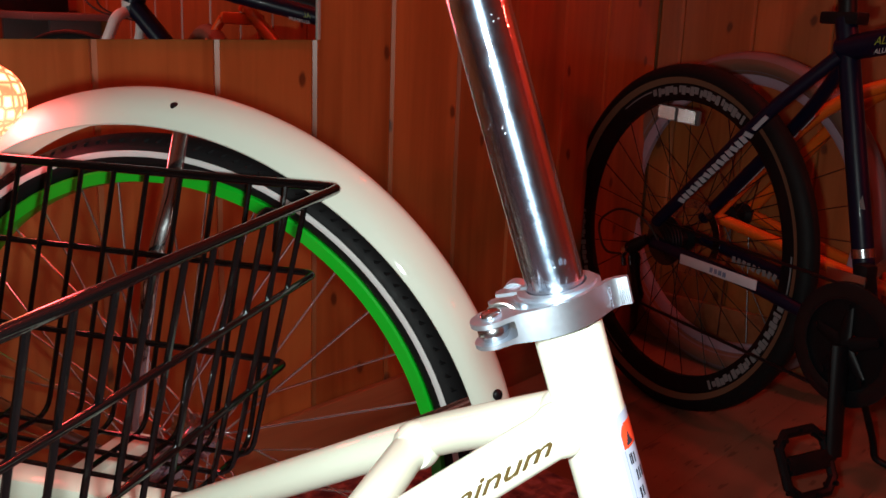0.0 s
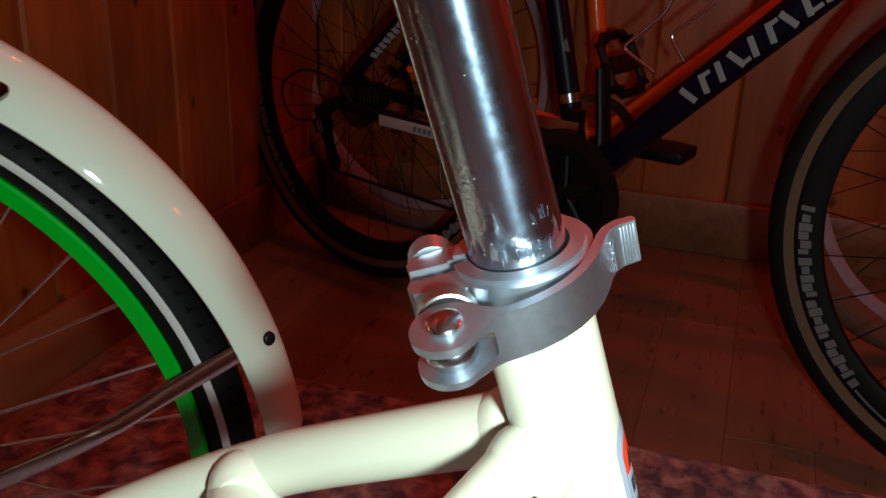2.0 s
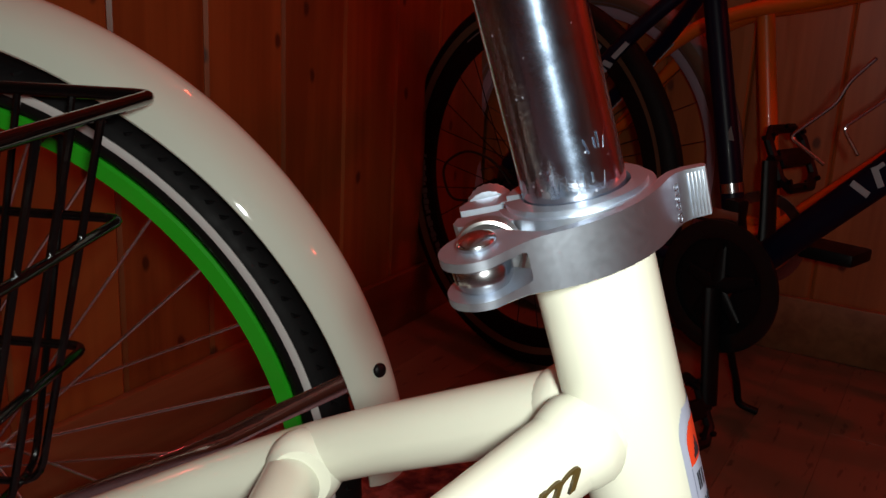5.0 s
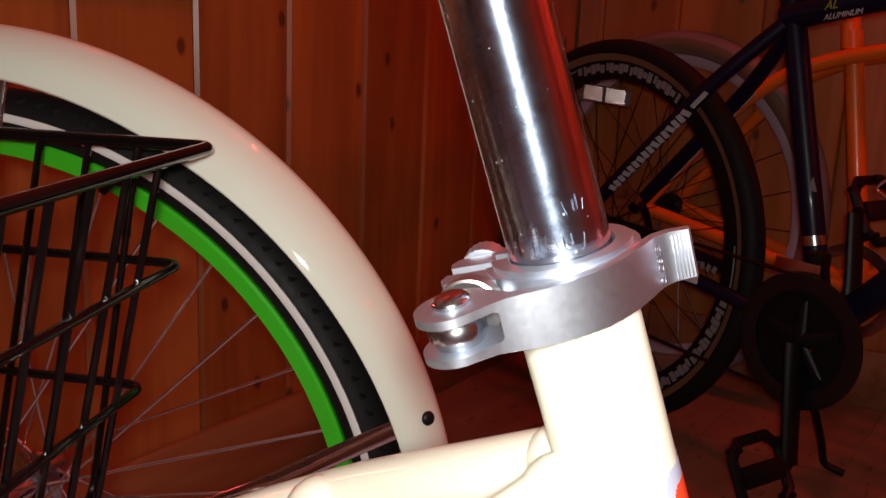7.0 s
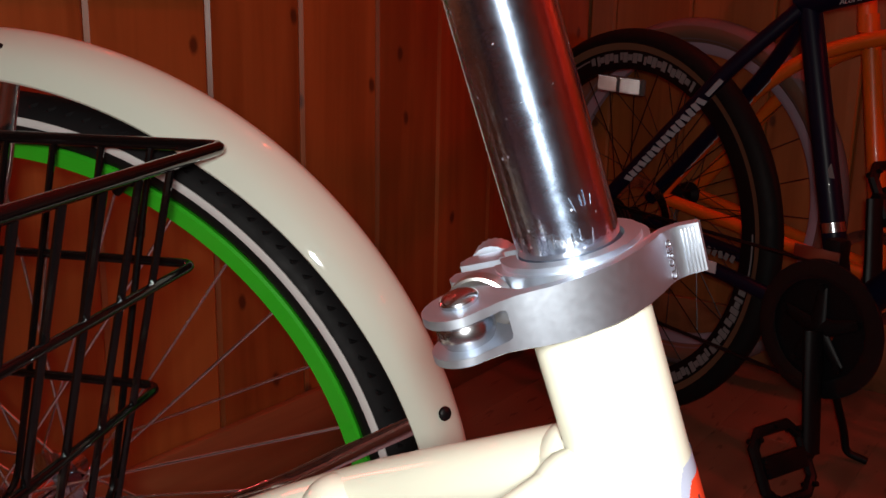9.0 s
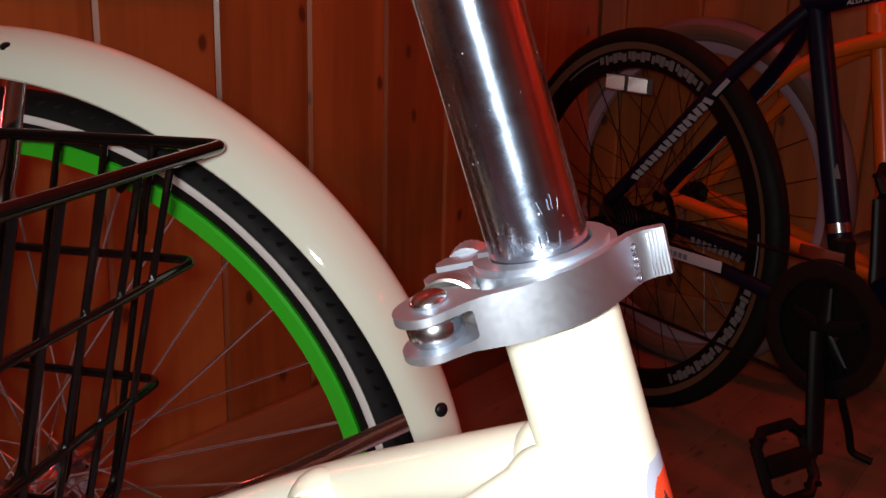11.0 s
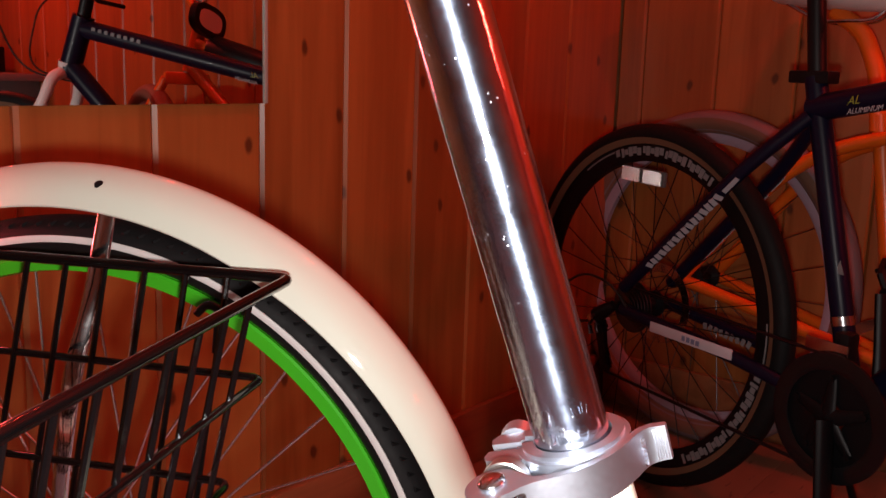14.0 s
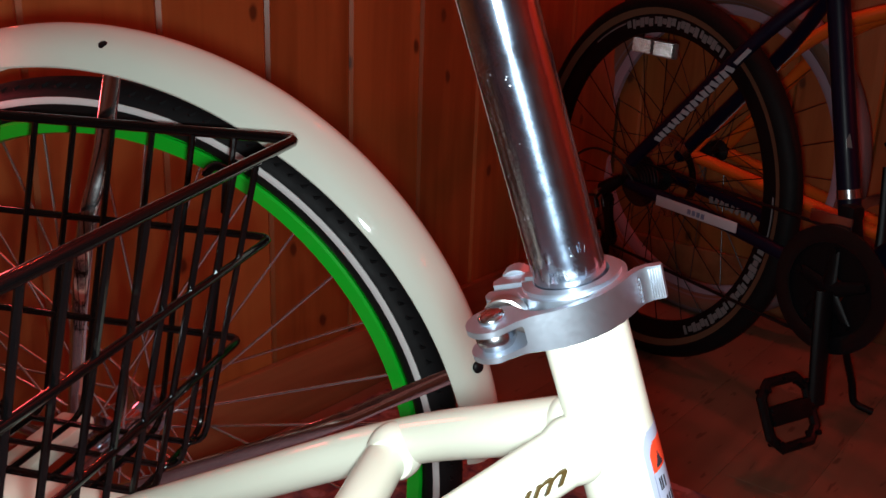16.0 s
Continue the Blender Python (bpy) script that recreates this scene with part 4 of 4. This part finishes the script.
def crank(sgn, foot):
    e = BB + V(foot.x, sgn * 0.085, foot.z)
    part("crank_arm", sweep([BB + V(0, sgn * 0.068, 0), BB + V(foot.x * 0.5, sgn * 0.078, foot.z * 0.5), e], [0.021, 0.018, 0.017], 14, flat=0.6), M_BLACK, dark)
    p = new("pedal")
    p.parent = dark
    p.matrix_local = Matrix.Translation(e + V(0, sgn * 0.062, 0)) @ Matrix.Rotation(radians(62), 4, "Y")
    part("pedal_axle", sweep([(0, -sgn * 0.06, 0), (0, sgn * 0.047, 0)], [0.0085, 0.0105], 12), M_BLACK, p)
    part("pedal_body", bevelled(box((0.030, 0.086, 0.020)), 0.005), M_BLACK, p)
    rim = [(-0.030, -0.050, 0), (0.030, -0.050, 0), (0.050, -0.030, 0), (0.050, 0.030, 0), (0.030, 0.050, 0), (-0.030, 0.050, 0), (-0.050, 0.030, 0), (-0.050, -0.030, 0)]
    part("pedal_cage", sweep(rim, 0.0085, 8, closed=True, flat=0.9, turn=(0, 0, 1)), M_BLACK, p)
    for x, y in ((0.040, -0.042), (0.040, 0.042), (-0.040, -0.042), (-0.040, 0.042), (0.051, 0.0), (-0.051, 0.0)):
        part("pedal_stud", sweep([(x, y, -0.013), (x, y, 0.013)], 0.004, 8), M_BLACK, p)


crank(-1, V(0.030, 0, -0.176))
crank(1, V(-0.030, 0, 0.176))
part("kickstand", sweep(arc_path([BB + V(-0.06, 0.03, -0.02), V(0.405, 0.150, 0.055), V(0.408, 0.158, 0.018), V(0.435, 0.178, 0.008)], 0.012), 0.0065, 10), M_BLACK, dark)
# cassette, brake disc, derailleur and chain
for k in range(7):
    part("sprocket", revolve([(0.052 - 0.0045 * k, -0.030 - 0.004 * k), (0.052 - 0.0045 * k, -0.0315 - 0.004 * k), (0.015, -0.0315 - 0.004 * k), (0.015, -0.030 - 0.004 * k)], 28), M_DARKSTEEL, dark).location = RH
part("brake_disc", revolve([(0.080, 0.040), (0.080, 0.042), (0.062, 0.042), (0.062, 0.040)], 40), M_STEEL, dark).location = RH
DR = RH + V(-0.050, -0.072, -0.020)
derailleur = part("derailleur", sweep([DR + V(0.030, 0.012, 0.020), DR + V(0.010, 0.004, 0.004), DR + V(-0.006, 0, -0.008)], [0.010, 0.014, 0.015], 16), M_BLACK, dark, "black rear derailleur")
for k, (dy, r) in enumerate(((-0.010, 0.0065), (0.010, 0.0065))):
    part("link", sweep([DR + V(0.002, dy, -0.002), DR + V(-0.014, dy, -0.026), DR + V(-0.006, dy, -0.044)], [r, r * 0.8, r], 10, flat=0.5), M_DARKSTEEL, derailleur)
part("pivot_bolt", sweep([DR + V(-0.006, -0.018, -0.010), DR + V(-0.006, -0.010, -0.010)], 0.006, 12), M_STEEL, derailleur)
for dy in (0.004, 0.016):
    part("cage_plate", sweep([RH + V(-0.058, -0.068 + dy, -0.048), RH + V(-0.046, -0.068 + dy, -0.090), RH + V(-0.033, -0.068 + dy, -0.124)], [0.012, 0.008, 0.012], 12, flat=0.12, turn=(0, 1, 0)), M_BLACK, derailleur)
for dx, dz in ((-0.055, -0.050), (-0.035, -0.120)):
    teeth = [(0.019 if k % 2 else 0.0165, k) for k in range(22)]
    wheel_bm = bmesh.new()
    rings = [[wheel_bm.verts.new((r * math.cos(2 * math.pi * k / 22), y, r * math.sin(2 * math.pi * k / 22))) for r, k in teeth] for y in (-0.0600, -0.0565)]
    wheel_bm.faces.new(rings[0][::-1])
    wheel_bm.faces.new(rings[1])
    for k in range(22):
        wheel_bm.faces.new((rings[0][k], rings[0][(k + 1) % 22], rings[1][(k + 1) % 22], rings[1][k]))
    part("jockey_wheel", wheel_bm, M_BLACK, derailleur, smooth=0).location = RH + V(dx, 0, dz)
for path in ([RH + V(0, -0.045, 0.04), BB + V(-0.01, -0.052, 0.093)], [RH + V(-0.035, -0.056, -0.138), BB + V(-0.03, -0.052, -0.088)]):
    part("chain", sweep(path, 0.0045, 6, flat=0.6), M_BLACK, dark)
part("shift_cable", sweep(arc_path([(0.03, -0.066, 0.350), (-0.02, -0.07, 0.395), (-0.10, -0.074, 0.405), (-0.165, -0.078, 0.36), (-0.13, -0.08, 0.30), (-0.07, -0.08, 0.31)], 0.04, 8), 0.0025, 6), M_CABLE, dark)
for k, pts in enumerate(([(0.640, -0.030, 0.640), (0.609, -0.030, 0.606), (0.598, -0.030, 0.578), (0.538, -0.034, 0.522), (0.593, -0.030, 0.492)], [(0.665, 0.028, 0.625), (0.640, 0.028, 0.590), (0.580, 0.030, 0.538), (0.612, 0.022, 0.505)])):
    part("bottle_cage_wire", sweep(arc_path(pts, 0.012), 0.0028, 8), M_STEEL, dark, "bent chromed wire of a bottle cage")
part("front_derailleur", bevelled(box((0.028, 0.03, 0.05), V(0.462, -0.022, 0.392)), 0.008), M_BLACK, dark)
part("derailleur_plate", bevelled(box((0.075, 0.003, 0.022), V(0.450, -0.052, 0.392)), 0.001), M_STEEL, dark)
for k in range(9):
    c = V(0.120 + 0.0135 * k, 0.0425 - 0.0004 * k, 0.3345 - 0.001 * k)
    part("stay_decal", box((0.0085, 0.0016, 0.0125), m=frame_of(c, V(1, -0.03, -0.07), V(0, 0, 1)) @ Matrix.Rotation(radians(18 if k % 3 else -14), 4, "Y")), M_RIMDECAL, dark, smooth=0)
part("tube_band", sweep([BB.lerp(ST, 0.257), BB.lerp(ST, 0.285)], 0.0184, 20), M_STEEL, dark)
tri = bmesh.new()
for pts in (((-0.009, 0.0, 0.0), (0.009, 0, 0.0), (0.0, 0, 0.022)),):
    o = BB.lerp(ST, 0.415) + V(0.0125, -0.0136, 0)
    tri.faces.new([tri.verts.new(o + V(*p)) for p in pts])
part("tube_emblem", tri, M_RIMDECAL, dark, smooth=0)

# the orange bike behind it
ORANGE = pose(2.198, 0.842, 0, -2.6, 0, -102.8)
orange = thing("bicycle", "orange bicycle with cream tyres and white saddle against the wall", "bicycle", ORANGE)
oRH, oBB, oST, oH0, oH1, oFH = V(0, 0, 0.362), V(0.440, 0, 0.285), V(0.352, 0, 0.735), V(0.975, 0, 0.765), V(0.940, 0, 0.89), V(1.118, 0, 0.362)
bike_wheel(orange, oRH, 0.364, 0.026, M_PALETYRE, M_PALERIM, 0.022, M_DARKSTEEL, 24, 0, M_CREAMTYRE, False, "rear_wheel", True)
bike_wheel(orange, oFH, 0.364, 0.026, M_CREAMTYRE, M_PALERIM, 0.022, M_DARKSTEEL, 24, 35, M_CREAMTYRE, False, "front_wheel", True)
part("seat_tube", sweep([oBB, oST], 0.0165, 18), M_ORANGE, orange)
part("down_tube", sweep([oBB, oH0 + V(0, 0, 0.02)], 0.019, 18), M_ORANGE, orange)
part("head_tube", sweep([oH0, oH1], 0.021, 18), M_ORANGE, orange)
for s in (1, -1):
    # each stay runs on past the seat tube as one of the twin top tubes
    part("seat_stay", sweep(arc_path([(0.0, s * 0.06, 0.375), (0.18, s * 0.052, 0.592), (0.265, s * 0.040, 0.656), (0.345, s * 0.027, 0.686), (0.48, s * 0.024, 0.712), oH1 + V(-0.005, s * 0.016, -0.045)], 0.06), 0.0135, 14), M_ORANGE, orange)
    part("chain_stay", sweep([(0.0, s * 0.06, 0.36), (0.43, s * 0.025, 0.285)], 0.0130, 12), M_ORANGE, orange)
    part("fork_leg", sweep(arc_path([oFH + V(-0.005 - s * 0.045, s * 0.062, 0), oH0 + V(0.045 - s * 0.06, s * 0.075, -0.14), oH0 + V(0.012 - s * 0.035, s * 0.045, -0.02)], 0.05), 0.0135, 14), M_ORANGE, orange)
part("fork_crown", bevelled(box((0.04, 0.13, 0.035), m=Matrix.Translation(oH0 + V(0.01, 0, -0.02)) @ Matrix.Rotation(radians(38), 4, "Z")), 0.01), M_ORANGE, orange)
part("seat_post", sweep(arc_path([oST - V(0, 0, 0.03), (0.335, 0, 0.815), (0.295, 0, 0.890), (0.235, 0, 0.925)], 0.04, 8), 0.0165, 16), M_ORANGE, orange)
saddle(orange, 0.115, 0.39, 0.955, M_SADDLE)
part("stem", sweep([oH1, oH1 + V(-0.01, 0, 0.07), oH1 + V(0.05, 0, 0.09)], 0.014, 12), M_STEEL, orange)
OB = oH1 + V(0.05, 0, 0.09)
part("handlebar", sweep(arc_path([OB + V(-0.12, -0.3, 0.06), OB + V(0.0, -0.12, 0.04), OB, OB + V(0, 0.12, 0.04), OB + V(-0.12, 0.3, 0.06)], 0.06), 0.0115, 12), M_STEEL, orange)
part("chainring", revolve([(0.085, -0.045), (0.085, -0.041), (0.065, -0.041), (0.065, -0.045)], 48), M_STEEL, orange).location = oBB
part("crank_arm", sweep([oBB + V(0, -0.06, 0), oBB + V(0.16, -0.075, 0.02)], 0.012, 12, flat=0.6), M_BLACK, orange)
part("pedal", bevelled(box((0.09, 0.09, 0.022), oBB + V(0.165, -0.13, 0.02)), 0.006), M_BLACK, orange)
MB = OB + V(-0.10, -0.03, -0.075)
tilt = Matrix.Translation(MB) @ Matrix.Rotation(radians(-14), 4, "X")
oval = [(math.copysign(abs(math.cos(a)) ** 0.7, math.cos(a)), math.copysign(abs(math.sin(a)) ** 0.7, math.sin(a))) for a in [2 * math.pi * k / 40 for k in range(40)]]
stand = tilt @ Matrix.Rotation(radians(-90), 4, "Y")
body = bevelled(slab([(0.043 * v, 0.070 * u) for u, v in oval], -0.011, 0.011), 0.006, 3)
body.transform(stand)
glass = part("handlebar_mirror", body, M_BLACK, orange, "black oval handlebar mirror")
face = slab([(0.027 * v, 0.050 * u) for u, v in oval], 0.0105, 0.0125)
face.transform(stand)
part("mirror_face", face, M_SADDLE, glass)
part("mirror_arm", sweep([MB + V(0.01, 0, 0.0), OB + V(-0.01, -0.02, 0.0)], 0.009, 10), M_ORANGE, orange)
TT0, TT1 = oH1 - V(0.005, 0, 0.045), V(0.345, 0, 0.686)
part("tube_pad", sweep([TT0.lerp(TT1, f) for f in (0.06, 0.08, 0.25, 0.46, 0.48)], [0.030, 0.037, 0.038, 0.037, 0.030], 18), M_BLACK, orange, "black foam pad round the top tube")

# ---- things on the north wall ----
mir = thing("wall_mirror", "large frameless mirror on the pine wall", "mirror", ROOM)
part("mirror_glass", box((1.30, 0.006, 0.80), (1.1885 - 0.65, WALL_Y - 0.0055, 0.735 + 0.40)), M_MIRROR, mir, smooth=0)
part("mirror_edge", box((0.006, 0.010, 0.80), (1.1920, WALL_Y - 0.0065, 0.735 + 0.40), 0.001), M_GLASSEDGE, mir)
ball = thing("party_light", "round faceted red party light glowing on a wall bracket", "party light")
bm = bmesh.new()
bmesh.ops.create_icosphere(bm, subdivisions=3, radius=0.041)
bm.transform(Matrix.Translation((0.594, 0.902, 0.681)))
part("lens", bm, M_BALL, ball, smooth=0)
part("base", sweep([(0.594, 0.937, 0.674), (0.594, 1.020, 0.664)], [0.034, 0.045], 24), M_BLACK, ball)
part("bracket", box((0.03, 0.072, 0.015), (0.594, 1.0530, 0.664), 0.003), M_BLACK, ball)
shelf = thing("shelf", "white painted wall shelf", "shelf", ROOM)
part("board", box((0.34, 0.62, 0.028), (WALL_X - 0.172, -1.68, 0.715), 0.003), M_SHELF, shelf)
for y in (-1.88, -1.48):
    part("bracket", box((0.22, 0.02, 0.1), (WALL_X - 0.112, y, 0.651), 0.003), M_SHELF, shelf)
crate = part("box", box((0.18, 0.24, 0.10), (WALL_X - 0.16, -1.72, 0.7795), 0.006), M_BLACK)
crate.matrix_world = ROOM
tagged(crate, "small black box standing on the white shelf", "box")

# ---- boards of the walls and planks of the floor ----
SEAMS_NORTH = [LOW_X + 0.19 * k for k in range(13)] + [0.816, 1.006, 1.192, 1.370, 1.549, 1.722, 1.896, 2.064, WALL_X]
SEAMS_EAST = [WALL_Y] + [1.037 - 0.176 * k for k in range(20)]


def board_mesh(w, t, h, mat, chamfer=0.0056):
    bm = slab([(-w / 2, 0), (-w / 2, t - 0.0045), (-w / 2 + chamfer, t), (w / 2 - chamfer, t), (w / 2, t - 0.0045), (w / 2, 0)], 0, h)
    me = bpy.data.meshes.new("board")
    bmesh.ops.recalc_face_normals(bm, faces=bm.faces)
    bm.to_mesh(me)
    bm.free()
    me.materials.append(mat)
    return me


for a, b in zip(SEAMS_NORTH, SEAMS_NORTH[1:]):
    ob = new("board", board_mesh(b - a - 0.0006, 0.02, HIGH, M_WALL))
    ob.parent = wall_north
    ob.matrix_local = pose((a + b) / 2, WALL_Y + 0.02, 0, 0, 0, 180)
for a, b in zip(SEAMS_EAST[1:], SEAMS_EAST):
    ob = new("board", board_mesh(b - a - 0.0006, 0.02, HIGH, M_WALL2))
    ob.parent = wall_east
    ob.matrix_local = pose(WALL_X + 0.02, (a + b) / 2, 0, 0, 0, 90)

PW, PL = 0.125, 1.2
bm = box((PL - 0.0004, PW - 0.0004, 0.008), (0, 0, -0.004), 0.0004)
plank = bpy.data.meshes.new("plank")
bm.to_mesh(plank)
bm.free()
plank.materials.append(M_FLOOR)
row = 0
y = WALL_Y - PW / 2
while y > LOW_Y:
    x = WALL_X - PL / 2 - 0.37 * (row % 3) + (PL if row % 3 else 0)
    while x > LOW_X - PL / 2:
        if x > 1.45 - PL:
            ob = new("plank", plank)
            ob.parent = floor
            ob.location = (x, y, 0)
        x -= PL
    y -= PW
    row += 1
